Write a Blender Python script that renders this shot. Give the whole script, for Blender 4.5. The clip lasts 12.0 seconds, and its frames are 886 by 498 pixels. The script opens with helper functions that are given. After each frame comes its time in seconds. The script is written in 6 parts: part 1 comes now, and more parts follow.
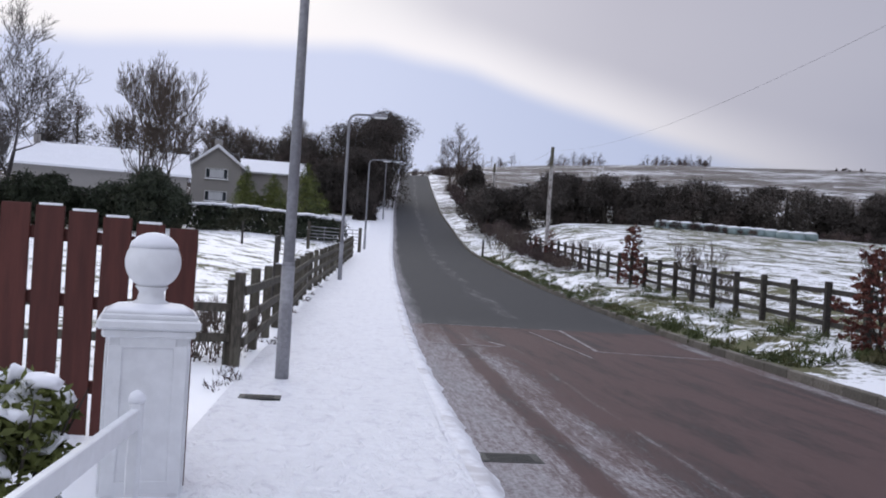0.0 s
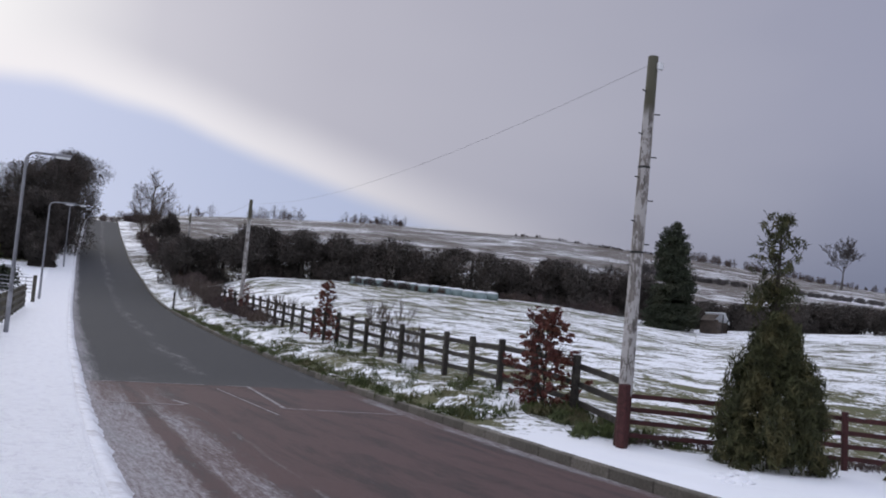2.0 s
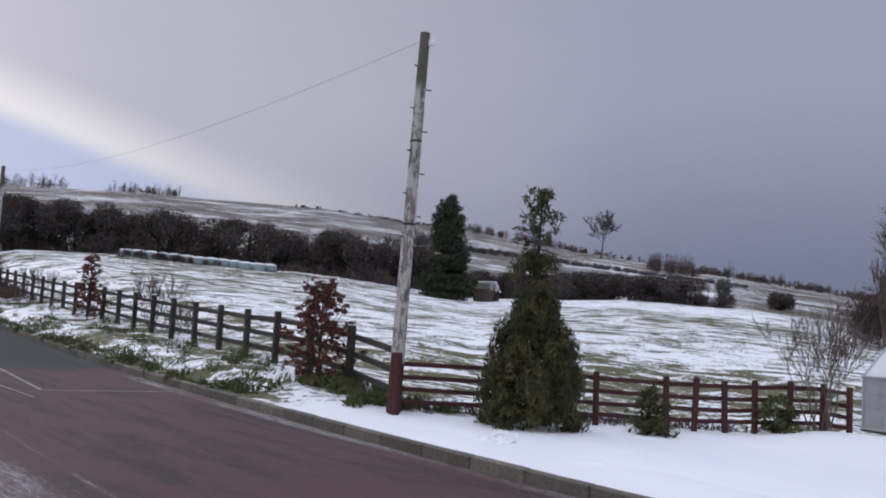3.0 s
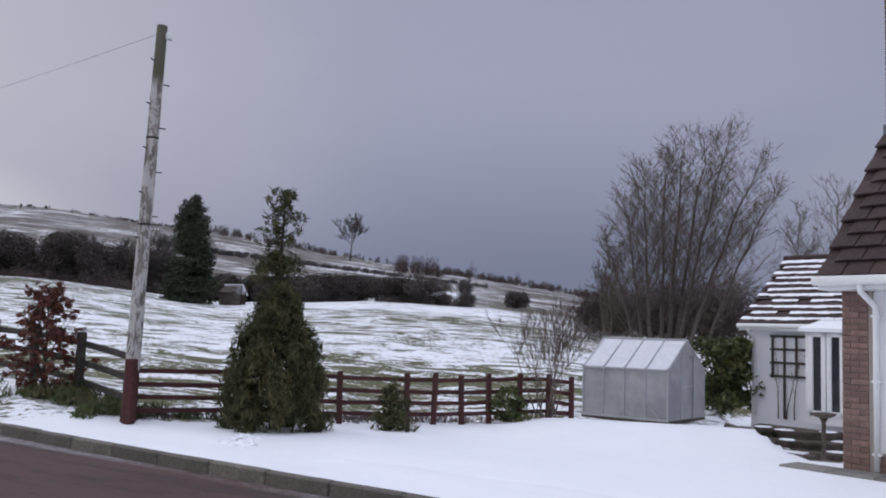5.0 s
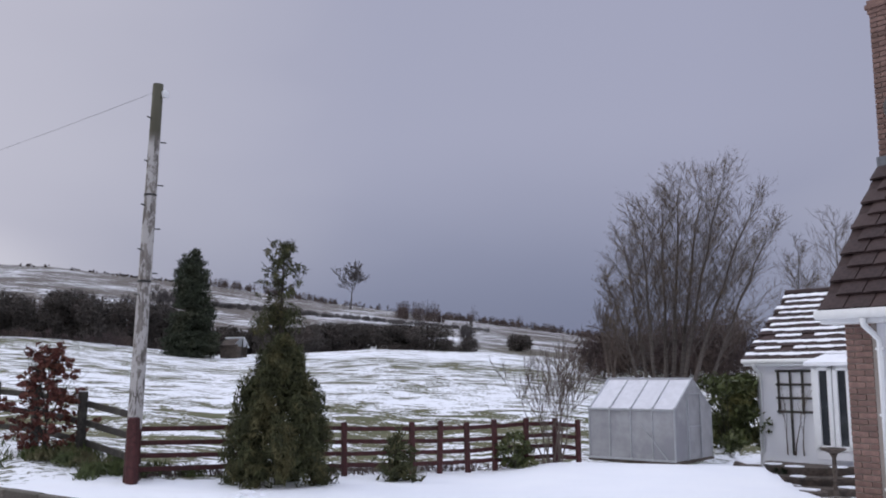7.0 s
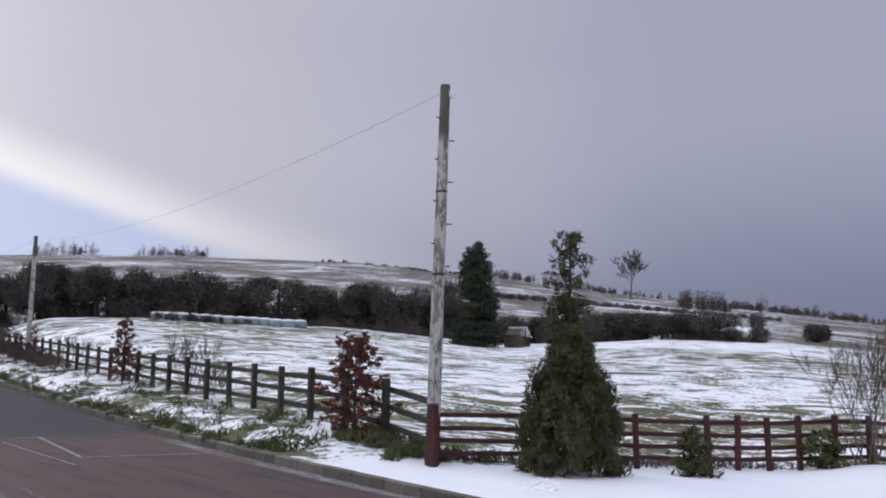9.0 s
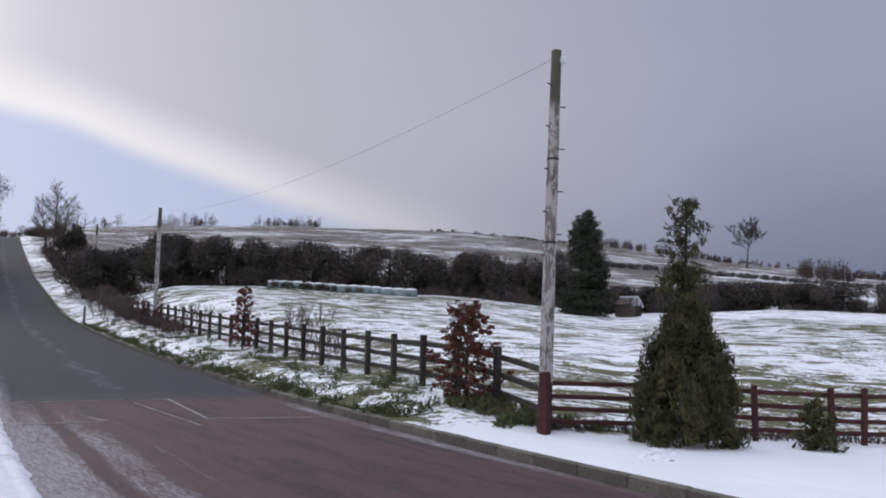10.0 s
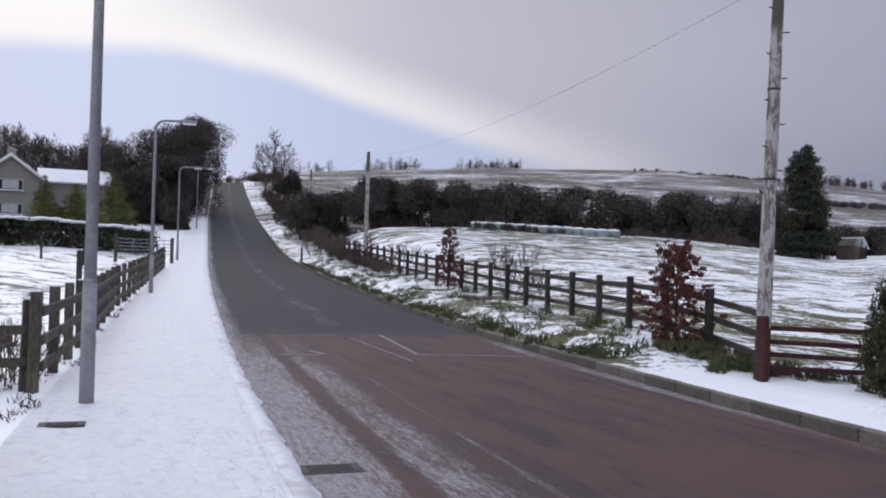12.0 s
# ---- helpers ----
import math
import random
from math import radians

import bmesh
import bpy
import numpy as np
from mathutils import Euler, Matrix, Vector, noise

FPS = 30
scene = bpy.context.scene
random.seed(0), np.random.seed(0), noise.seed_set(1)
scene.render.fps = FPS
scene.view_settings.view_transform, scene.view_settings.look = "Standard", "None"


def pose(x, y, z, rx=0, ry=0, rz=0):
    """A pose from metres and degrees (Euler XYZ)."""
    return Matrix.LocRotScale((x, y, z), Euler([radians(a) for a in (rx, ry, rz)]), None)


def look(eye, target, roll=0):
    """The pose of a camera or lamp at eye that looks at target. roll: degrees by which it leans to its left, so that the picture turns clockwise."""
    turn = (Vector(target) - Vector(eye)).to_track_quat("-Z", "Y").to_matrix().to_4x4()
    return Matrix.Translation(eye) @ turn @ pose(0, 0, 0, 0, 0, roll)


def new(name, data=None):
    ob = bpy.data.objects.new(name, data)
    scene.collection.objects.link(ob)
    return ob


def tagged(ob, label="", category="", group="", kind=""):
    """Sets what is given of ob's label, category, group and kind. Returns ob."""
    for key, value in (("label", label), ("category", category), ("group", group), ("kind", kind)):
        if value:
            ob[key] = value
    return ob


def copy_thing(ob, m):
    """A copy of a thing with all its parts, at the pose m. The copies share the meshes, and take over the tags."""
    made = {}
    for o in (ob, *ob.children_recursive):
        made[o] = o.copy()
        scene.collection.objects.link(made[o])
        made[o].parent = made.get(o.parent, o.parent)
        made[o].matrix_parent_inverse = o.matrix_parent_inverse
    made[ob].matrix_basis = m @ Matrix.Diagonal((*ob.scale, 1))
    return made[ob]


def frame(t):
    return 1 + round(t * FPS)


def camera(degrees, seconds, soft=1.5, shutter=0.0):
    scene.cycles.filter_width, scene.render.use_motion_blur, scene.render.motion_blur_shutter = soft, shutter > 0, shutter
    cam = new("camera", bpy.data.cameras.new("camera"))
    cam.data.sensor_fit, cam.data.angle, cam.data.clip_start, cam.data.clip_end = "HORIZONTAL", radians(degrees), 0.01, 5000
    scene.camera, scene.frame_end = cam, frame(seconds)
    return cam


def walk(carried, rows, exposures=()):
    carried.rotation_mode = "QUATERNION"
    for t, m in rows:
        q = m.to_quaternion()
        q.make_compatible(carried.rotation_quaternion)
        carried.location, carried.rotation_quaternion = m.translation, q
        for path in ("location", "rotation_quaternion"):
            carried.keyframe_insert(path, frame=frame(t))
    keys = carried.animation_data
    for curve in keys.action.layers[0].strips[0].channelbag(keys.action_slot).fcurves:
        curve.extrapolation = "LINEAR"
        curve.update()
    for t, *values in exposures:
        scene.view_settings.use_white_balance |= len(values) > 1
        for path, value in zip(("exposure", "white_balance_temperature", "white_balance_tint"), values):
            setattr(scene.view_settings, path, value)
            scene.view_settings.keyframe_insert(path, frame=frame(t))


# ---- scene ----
cam = camera(52.21, 12.0, soft=1.9)
EYE = 1.72
EXPOSURES = [(0.0, -0.03), (0.5, -0.1), (1.0, -0.2), (1.5, -0.24), (2.0, -0.16), (3.0, -0.1), (5.0, -0.06), (6.0, -0.06), (7.0, 0.06), (7.5, 0.05), (9.5, 0.0), (10.0, -0.1), (11.0, -0.06), (12.0, -0.06)]
ROWS = [
    (0.0, -0.111, 0.139, -0.035, -7.18, 0.43, -3.48),
    (0.5, -0.105, 0.143, -0.021, -12.84, 2.74, -2.84),
    (1.0, -0.083, 0.118, -0.012, -15.69, 3.61, -3.26),
    (1.5, -0.046, 0.078, -0.007, -19.82, 3.97, -3.16),
    (2.0, 0.015, 0.087, 0.002, -26.19, 5.16, -4.33),
    (2.5, 0.040, 0.033, -0.001, -34.85, 4.15, -3.71),
    (3.0, 0.066, -0.031, 0.013, -39.99, 4.23, -3.12),
    (5.0, 0.071, -0.167, -0.013, -55.71, 5.04, -1.70),
    (5.5, 0.095, -0.172, -0.017, -58.64, 4.77, -1.33),
    (6.0, 0.104, -0.154, -0.015, -60.21, 5.16, -0.35),
    (6.5, 0.089, -0.171, 0.014, -58.10, 7.23, 0.06),
    (7.0, 0.069, -0.168, 0.014, -55.51, 7.89, 0.27),
    (7.5, 0.048, -0.146, 0.002, -50.61, 7.62, 0.28),
    (9.5, -0.010, -0.010, 0.030, -34.65, 6.50, -0.67),
    (10.0, -0.032, -0.002, 0.011, -31.18, 5.18, -0.94),
    (10.5, -0.063, 0.028, 0.015, -27.08, 3.40, -1.92),
    (11.0, -0.027, 0.140, 0.021, -22.72, 2.00, -1.84),
    (11.5, -0.051, 0.172, 0.001, -20.31, 1.60, -1.70),
    (12.0, -0.058, 0.154, -0.003, -18.53, 1.20, -1.40),
]
walk(cam, [(t, pose(x, y, EYE + z, 90 + pitch, roll, yaw)) for t, x, y, z, yaw, pitch, roll in ROWS], EXPOSURES)
# ---- world and light ----
SUN_AZ, SUN_EL = -6.0, 24.0
world = bpy.data.worlds.new("winter_sky")
scene.world = world
world.use_nodes = True


class Nodes:
    """Short helper to wire node trees."""

    def __init__(self, tree):
        self.t = tree
        tree.nodes.clear()

    def add(self, kind):
        return self.t.nodes.new(kind)

    def put(self, socket, value):
        if hasattr(value, "links"):
            self.t.links.new(value, socket)
        elif value is not None:
            socket.default_value = value

    def math(self, op, a, b=None, c=None, clamp=False):
        n = self.add("ShaderNodeMath")
        n.operation, n.use_clamp = op, clamp
        for i, v in enumerate((a, b, c)):
            self.put(n.inputs[i], v)
        return n.outputs[0]

    def mix(self, fac, a, b, blend="MIX"):
        n = self.add("ShaderNodeMix")
        n.data_type, n.blend_type = "RGBA", blend
        n.clamp_factor = True
        self.put(n.inputs[0], fac)
        self.put(n.inputs[6], (*a, 1) if isinstance(a, tuple) else a)
        self.put(n.inputs[7], (*b, 1) if isinstance(b, tuple) else b)
        return n.outputs[2]

    def ramp(self, fac, stops, ease="LINEAR"):
        n = self.add("ShaderNodeValToRGB")
        n.color_ramp.interpolation = ease
        el = n.color_ramp.elements
        while len(el) < len(stops):
            el.new(0.5)
        for e, (p, c) in zip(el, stops):
            e.position = p
            e.color = (c, c, c, 1) if not isinstance(c, tuple) else (*c, 1)
        self.put(n.inputs[0], fac)
        return n.outputs[0]

    def span(self, v, a, b, c=0.0, d=1.0, smooth=True):
        n = self.add("ShaderNodeMapRange")
        n.interpolation_type = "SMOOTHSTEP" if smooth else "LINEAR"
        for i, x in enumerate((v, a, b, c, d)):
            self.put(n.inputs[i], x)
        return n.outputs[0]

    def noise(self, scale, detail=4.0, rough=0.55, vec=None, warp=0.0):
        n = self.add("ShaderNodeTexNoise")
        n.inputs["Scale"].default_value = scale
        n.inputs["Detail"].default_value = detail
        n.inputs["Roughness"].default_value = rough
        n.inputs["Distortion"].default_value = warp
        self.put(n.inputs["Vector"], vec)
        return n.outputs[0]

    def scaled(self, vec, s):
        n = self.add("ShaderNodeMapping")
        self.put(n.inputs[0], vec)
        n.inputs["Scale"].default_value = s
        return n.outputs[0]


w = Nodes(world.node_tree)
ray = w.add("ShaderNodeTexCoord").outputs["Generated"]
sep = w.add("ShaderNodeSeparateXYZ")
w.put(sep.inputs[0], ray)
sx, sy, sz = sep.outputs
azim = w.math("MULTIPLY", w.math("ARCTAN2", sx, sy), 57.2958)
elev = w.math("MULTIPLY", w.math("ARCSINE", sz), 57.2958)
az01 = w.span(azim, -180, 180, smooth=False)


def turn01(a):
    return (a + 180) / 360


wob = w.math("SUBTRACT", w.noise(3.2, 4, 0.55, ray), 0.5)
soft = w.math("SUBTRACT", w.noise(1.6, 3, 0.5, w.scaled(ray, (1, 1, 2.2))), 0.5)
# lower edge of the snow cloud, in degrees of elevation over the compass
edge = w.math("MULTIPLY", w.ramp(az01, [(turn01(a), e / 20) for a, e in (
    (-180, 3), (-60, 6), (-20, 11.6), (2, 12.9), (8, 12.0), (14, 10.0), (21, 8.2), (27, 6.6), (36, 4.2), (48, 1.0), (60, -0.0), (180, 0.5))], "LINEAR"), 20)
above = w.math("ADD", w.math("SUBTRACT", elev, edge), w.math("MULTIPLY", wob, 1.6))
cloud = w.ramp(az01, [(turn01(a), c) for a, c in (
    (-180, (0.55, 0.57, 0.66)), (-60, (0.8, 0.8, 0.86)), (-14, (0.98, 0.98, 1.0)), (-3, (0.97, 0.96, 0.98)), (7, (0.61, 0.60, 0.68)), (18, (0.49, 0.48, 0.565)),
    (36, (0.40, 0.40, 0.495)), (52, (0.345, 0.355, 0.47)), (72, (0.34, 0.35, 0.47)), (110, (0.27, 0.285, 0.38)), (180, (0.5, 0.52, 0.6)))])
low = w.ramp(az01, [(turn01(a), c) for a, c in (
    (-180, (0.5, 0.53, 0.64)), (-30, (0.60, 0.65, 0.87)), (2, (0.56, 0.62, 0.84)), (20, (0.46, 0.52, 0.73)), (32, (0.42, 0.43, 0.52)), (48, (0.28, 0.30, 0.40)),
    (62, (0.185, 0.205, 0.31)), (90, (0.19, 0.21, 0.31)), (180, (0.45, 0.47, 0.55)))])
rim = w.ramp(az01, [(turn01(a), c) for a, c in (
    (-180, 0.0), (-60, 0.0), (-20, 0.9), (6, 0.9), (18, 0.62), (26, 0.28), (34, 0.05), (180, 0.0))])
body = w.mix(w.math("MULTIPLY", w.span(above, 0.2, 3.6, 1, 0), rim), cloud, (0.93, 0.90, 0.94))
body = w.mix(w.math("MULTIPLY", w.span(azim, 25, 55), w.span(w.math("ADD", elev, w.math("MULTIPLY", soft, 5)), 1.0, 15, 1, 0)), body, (0.165, 0.185, 0.285))
body = w.mix(w.math("MULTIPLY", soft, 0.5), body, (0.75, 0.74, 0.80))
view = w.mix(w.span(above, -1.0, 0.5), low, body)
high = w.mix(w.span(elev, 24, 58), view, (1.0, 1.06, 1.31))
nishita = w.add("ShaderNodeTexSky")
nishita.sky_type, nishita.sun_disc = "NISHITA", False
nishita.sun_elevation, nishita.sun_rotation = radians(SUN_EL), radians(SUN_AZ)
clear = w.add("ShaderNodeBackground")
w.put(clear.inputs[0], nishita.outputs[0])
clear.inputs[1].default_value = 0.004
over = w.add("ShaderNodeBackground")
w.put(over.inputs[0], high)
over.inputs[1].default_value = 1.0
both = w.add("ShaderNodeAddShader")
w.put(both.inputs[0], clear.outputs[0])
w.put(both.inputs[1], over.outputs[0])
w.put(w.add("ShaderNodeOutputWorld").inputs[0], both.outputs[0])

lamp = bpy.data.lights.new("sun", "SUN")
lamp.energy, lamp.angle, lamp.color = 0.5, radians(24), (1.0, 0.96, 0.92)
sun = new("sun", lamp)
a, e = radians(SUN_AZ), radians(SUN_EL)
sun.matrix_world = look((math.sin(a) * math.cos(e) * 60, math.cos(a) * math.cos(e) * 60, math.sin(e) * 60), (0, 0, 0))


# ---- materials ----
def material(name, base=(0.5, 0.5, 0.5), rough=0.7, metal=0.0, vary=0.25, grain=12.0, second=None, mottle=1.5, bump=0.25, bump_scale=40.0, depth=0.01, per_piece=0.0, spec=0.35, stretch=(1, 1, 1), extra=None):
    m = bpy.data.materials.new(name)
    m.use_nodes = True
    n = Nodes(m.node_tree)
    out = n.add("ShaderNodeOutputMaterial")
    b = n.add("ShaderNodeBsdfPrincipled")
    n.put(out.inputs[0], b.outputs[0])
    pos = n.scaled(n.add("ShaderNodeTexCoord").outputs["Object"], stretch)
    fine = n.noise(grain, 5, 0.6, pos)
    wide = n.noise(mottle, 4, 0.6, pos)
    dark = tuple(c * (1 - vary) for c in base)
    light = tuple(min(1, c * (1 + vary)) for c in base)
    col = n.mix(n.span(fine, 0.3, 0.7), dark, light)
    if second:
        col = n.mix(n.span(wide, 0.48, 0.66), col, second)
    else:
        col = n.mix(n.math("MULTIPLY", n.span(wide, 0.35, 0.7), 0.5), col, tuple(c * (1 - vary * 0.8) for c in base))
    if per_piece:
        rnd = n.add("ShaderNodeObjectInfo").outputs["Random"]
        col = n.mix(n.math("MULTIPLY", rnd, per_piece), col, tuple(c * 0.35 for c in base))
    rgh = n.math("ADD", rough - 0.08, n.math("MULTIPLY", wide, 0.16))
    height = n.noise(bump_scale, 4, 0.6, pos)
    if extra:
        col, rgh, height = extra(n, col, rgh, height)
    n.put(b.inputs["Base Color"], col)
    n.put(b.inputs["Roughness"], rgh)
    b.inputs["Metallic"].default_value = metal
    b.inputs["Specular IOR Level"].default_value = spec
    if bump:
        bp = n.add("ShaderNodeBump")
        bp.inputs["Strength"].default_value = bump
        bp.inputs["Distance"].default_value = depth
        n.put(bp.inputs["Height"], height)
        n.put(b.inputs["Normal"], bp.outputs[0])
    return m


SNOW_A, SNOW_B = (0.86, 0.88, 0.93), (0.94, 0.95, 0.97)


def ground_look(n, col, rgh, height):
    """Snow over grass: the cover comes from the sheet's own snow depth."""
    pos = n.add("ShaderNodeTexCoord").outputs["Object"]
    cover = n.add("ShaderNodeAttribute")
    cover.attribute_name = "snow"
    cover = cover.outputs["Fac"]
    blades = n.noise(7.0, 6, 0.7, pos)
    turned = n.add("ShaderNodeMapping")
    turned.vector_type = "POINT"
    n.put(turned.inputs[0], pos)
    turned.inputs["Rotation"].default_value = (0, 0, radians(50))
    streak = n.noise(0.8, 5, 0.68, n.scaled(turned.outputs[0], (0.7, 1.1, 1)), 0.8)
    wide = n.noise(0.05, 4, 0.55, pos)
    rows = n.noise(0.30, 7, 0.78, n.scaled(turned.outputs[0], (0.6, 1.3, 1)), 0.8)
    gone = n.add("ShaderNodeVectorMath")
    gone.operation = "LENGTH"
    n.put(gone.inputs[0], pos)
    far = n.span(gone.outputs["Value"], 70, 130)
    streak = n.math("ADD", n.math("MULTIPLY", streak, n.math("SUBTRACT", 1.0, far)), n.math("MULTIPLY", rows, far))
    patch = n.math("ADD", n.math("MULTIPLY", blades, 0.35), n.math("ADD", n.math("MULTIPLY", streak, 0.5), n.math("MULTIPLY", wide, 0.28)))
    bare = n.span(n.math("SUBTRACT", patch, cover), -0.012, 0.026)
    grass = n.mix(n.noise(2.2, 4, 0.6, pos), (0.045, 0.062, 0.022), (0.17, 0.15, 0.075))
    # greying with distance is put into the grass colour beyond 70 m
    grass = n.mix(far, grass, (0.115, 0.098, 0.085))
    white = n.mix(n.noise(1.1, 4, 0.6, pos), SNOW_A, SNOW_B)
    return n.mix(bare, white, grass), n.math("ADD", 0.55, n.math("MULTIPLY", bare, 0.35)), n.math("ADD", n.math("MULTIPLY", n.math("SUBTRACT", 1.0, bare), 0.7), n.math("MULTIPLY", n.noise(3.0, 6, 0.6, pos), 0.6))


def road_look(n, col, rgh, height):
    """Grey asphalt far off, maroon surfacing near, frozen slush beside the path and in faint wheel lines."""
    uv = n.add("ShaderNodeUVMap")
    uv.uv_map = "lane"
    uv = uv.outputs[0]
    s = n.add("ShaderNodeSeparateXYZ")
    n.put(s.inputs[0], uv)
    across, along = s.outputs[0], s.outputs[1]
    pos = n.add("ShaderNodeTexCoord").outputs["Object"]
    stretch = n.noise(1.0, 5, 0.65, n.scaled(pos, (2.2, 0.35, 1)), 0.4)
    speck = n.noise(26.0, 5, 0.7, pos)
    flake = n.noise(11.0, 6, 0.8, n.scaled(pos, (2.0, 0.28, 1)), 0.5)
    chip = n.noise(150.0, 3, 0.6, pos)
    grey = n.mix(speck, (0.030, 0.031, 0.034), (0.062, 0.062, 0.066))
    red = n.mix(speck, (0.062, 0.036, 0.036), (0.118, 0.072, 0.069))
    red = n.mix(n.span(n.math("ADD", n.math("MULTIPLY", stretch, 0.6), n.math("MULTIPLY", flake, 0.4)), 0.46, 0.64), red, (0.036, 0.028, 0.029))
    seam = n.math("ADD", along, n.math("MULTIPLY", n.math("SUBTRACT", n.noise(3.0, 3, 0.5, pos), 0.5), 0.35))
    col = n.mix(n.span(seam, 21.1, 20.9), grey, red)
    near = n.span(along, 26, 12, 0.12, 1)
    sway = n.math("ADD", across, n.math("MULTIPLY", n.math("SUBTRACT", n.noise(0.5, 3, 0.5, pos), 0.5), 0.16))
    lane = n.ramp(n.math("DIVIDE", sway, 6.0), [(0.0, 0.95), (0.10, 0.86), (0.13, 0.70), (0.145, 0.14), (0.168, 0.16), (0.188, 0.66), (0.235, 0.60), (0.275, 0.20), (0.312, 0.12), (0.322, 0.42), (0.334, 0.08), (0.42, 0.0)])
    edge_r = n.math("MULTIPLY", n.span(across, 5.60, 5.84), n.span(along, 24, 14, 0.2, 0.55))
    far = n.math("MULTIPLY", n.span(n.math("ABSOLUTE", n.math("SUBTRACT", across, 2.9)), 0.6, 0.1), n.math("MULTIPLY", n.span(along, 20, 26), 0.30))
    gutter = n.math("MULTIPLY", n.span(across, 0.75, 0.15), 0.8)
    slush = n.math("MAXIMUM", n.math("MAXIMUM", n.math("MULTIPLY", lane, near), gutter), n.math("MAXIMUM", edge_r, far))
    grit = n.math("ADD", n.math("MULTIPLY", stretch, 0.4), n.math("ADD", n.math("MULTIPLY", speck, 0.25), n.math("MULTIPLY", flake, 0.4)))
    white = n.span(n.math("ADD", slush, n.math("MULTIPLY", n.math("SUBTRACT", grit, 0.53), 3.0)), 0.2, 0.95)
    white = n.math("MULTIPLY", white, n.span(n.math("ADD", n.math("MULTIPLY", flake, 0.6), n.math("MULTIPLY", speck, 0.4)), 0.38, 0.60, 0.35, 1.0))
    col = n.mix(n.math("MULTIPLY", white, 0.85), col, (0.42, 0.405, 0.42))
    dry = n.span(along, 19, 24, 0.74, 0.86)
    wet = n.math("ADD", dry, n.math("MULTIPLY", n.math("SUBTRACT", speck, 0.5), 0.3))
    return col, n.math("ADD", wet, n.math("MULTIPLY", white, 0.2)), n.math("ADD", chip, n.math("MULTIPLY", white, 1.2))


def path_look(n, col, rgh, height):
    pos = n.add("ShaderNodeTexCoord").outputs["Object"]
    prints = n.noise(4.5, 4, 0.65, n.scaled(pos, (1.6, 1, 1)), 0.8)
    fine = n.noise(22, 5, 0.65, pos)
    scuff = n.span(n.math("ADD", n.math("MULTIPLY", prints, 0.75), n.math("MULTIPLY", fine, 0.3)), 0.52, 0.68)
    col = n.mix(n.math("MULTIPLY", scuff, 0.55), col, (0.62, 0.61, 0.68))
    return col, rgh, n.math("ADD", n.math("MULTIPLY", prints, 0.9), n.math("MULTIPLY", fine, 0.35))


def birch_look(n, col, rgh, height):
    pos = n.add("ShaderNodeTexCoord").outputs["Object"]
    band = n.noise(3.0, 4, 0.7, n.scaled(pos, (1, 1, 5)))
    return n.mix(n.span(band, 0.52, 0.6), col, (0.06, 0.05, 0.045)), rgh, height


def pole_look(n, col, rgh, height):
    """Weathered pole, with red paint on the foot."""
    pos = n.add("ShaderNodeTexCoord").outputs["Object"]
    z = n.add("ShaderNodeSeparateXYZ")
    n.put(z.inputs[0], pos)
    flake = n.noise(9.0, 5, 0.7, n.scaled(pos, (1, 1, 0.35)))
    col = n.mix(n.span(flake, 0.46, 0.53), col, (0.46, 0.44, 0.43))
    col = n.mix(n.span(n.math("ADD", z.outputs[2], n.math("MULTIPLY", flake, 0.3)), 5.45, 5.75), col, (0.09, 0.085, 0.06))
    return n.mix(n.span(n.math("ADD", z.outputs[2], n.math("MULTIPLY", flake, 0.12)), 0.92, 0.86), col, (0.052, 0.018, 0.015)), rgh, height


def tile_look(n, col, rgh, height):
    pos = n.add("ShaderNodeTexCoord").outputs["Object"]
    rnd = n.add("ShaderNodeObjectInfo").outputs["Random"]
    col = n.mix(n.span(rnd, 0.2, 0.9, 0.0, 0.4), col, (0.088, 0.056, 0.050))
    return n.mix(n.span(n.noise(5, 5, 0.7, pos), 0.55, 0.75), col, (0.04, 0.034, 0.031)), rgh, height


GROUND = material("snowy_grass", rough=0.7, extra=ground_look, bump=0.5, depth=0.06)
ROAD = material("road_surface", rough=0.6, extra=road_look, bump=0.35, depth=0.012, spec=0.22)
PATH = material("trodden_snow", (0.85, 0.86, 0.90), 0.6, vary=0.04, grain=8, extra=path_look, bump=0.9, depth=0.09)
SNOW = material("snow", (0.86, 0.87, 0.91), 0.55, vary=0.05, grain=6, bump=0.4, depth=0.02, bump_scale=9)
KERB = material("kerb_concrete", (0.185, 0.168, 0.145), 0.85, vary=0.3, grain=30, second=(0.11, 0.10, 0.08), per_piece=0.6, bump=0.4, depth=0.005)
KERB_SNOWY = material("snowy_kerb", (0.76, 0.77, 0.81), 0.7, vary=0.08, grain=14, second=(0.55, 0.54, 0.56), mottle=2.2, bump=0.5, depth=0.01)
OLD_WOOD = material("weathered_wood", (0.085, 0.075, 0.06), 0.85, vary=0.4, grain=30, second=(0.14, 0.13, 0.10), mottle=4, stretch=(1, 1, 0.25), bump=0.4, per_piece=0.4)
RAIL_WOOD = material("dark_fence_wood", (0.048, 0.042, 0.038), 0.85, vary=0.4, grain=25, second=(0.085, 0.08, 0.065), mottle=3, bump=0.4, per_piece=0.3)
RED_WOOD = material("red_stained_wood", (0.066, 0.020, 0.020), 0.7, vary=0.3, grain=20, second=(0.05, 0.018, 0.018), mottle=2, bump=0.3, per_piece=0.3)
BROWN_BOARD = material("red_brown_board", (0.088, 0.025, 0.019), 0.6, vary=0.22, grain=14, stretch=(1, 1, 0.12), second=(0.075, 0.022, 0.018), mottle=1.2, bump=0.3, per_piece=0.25)
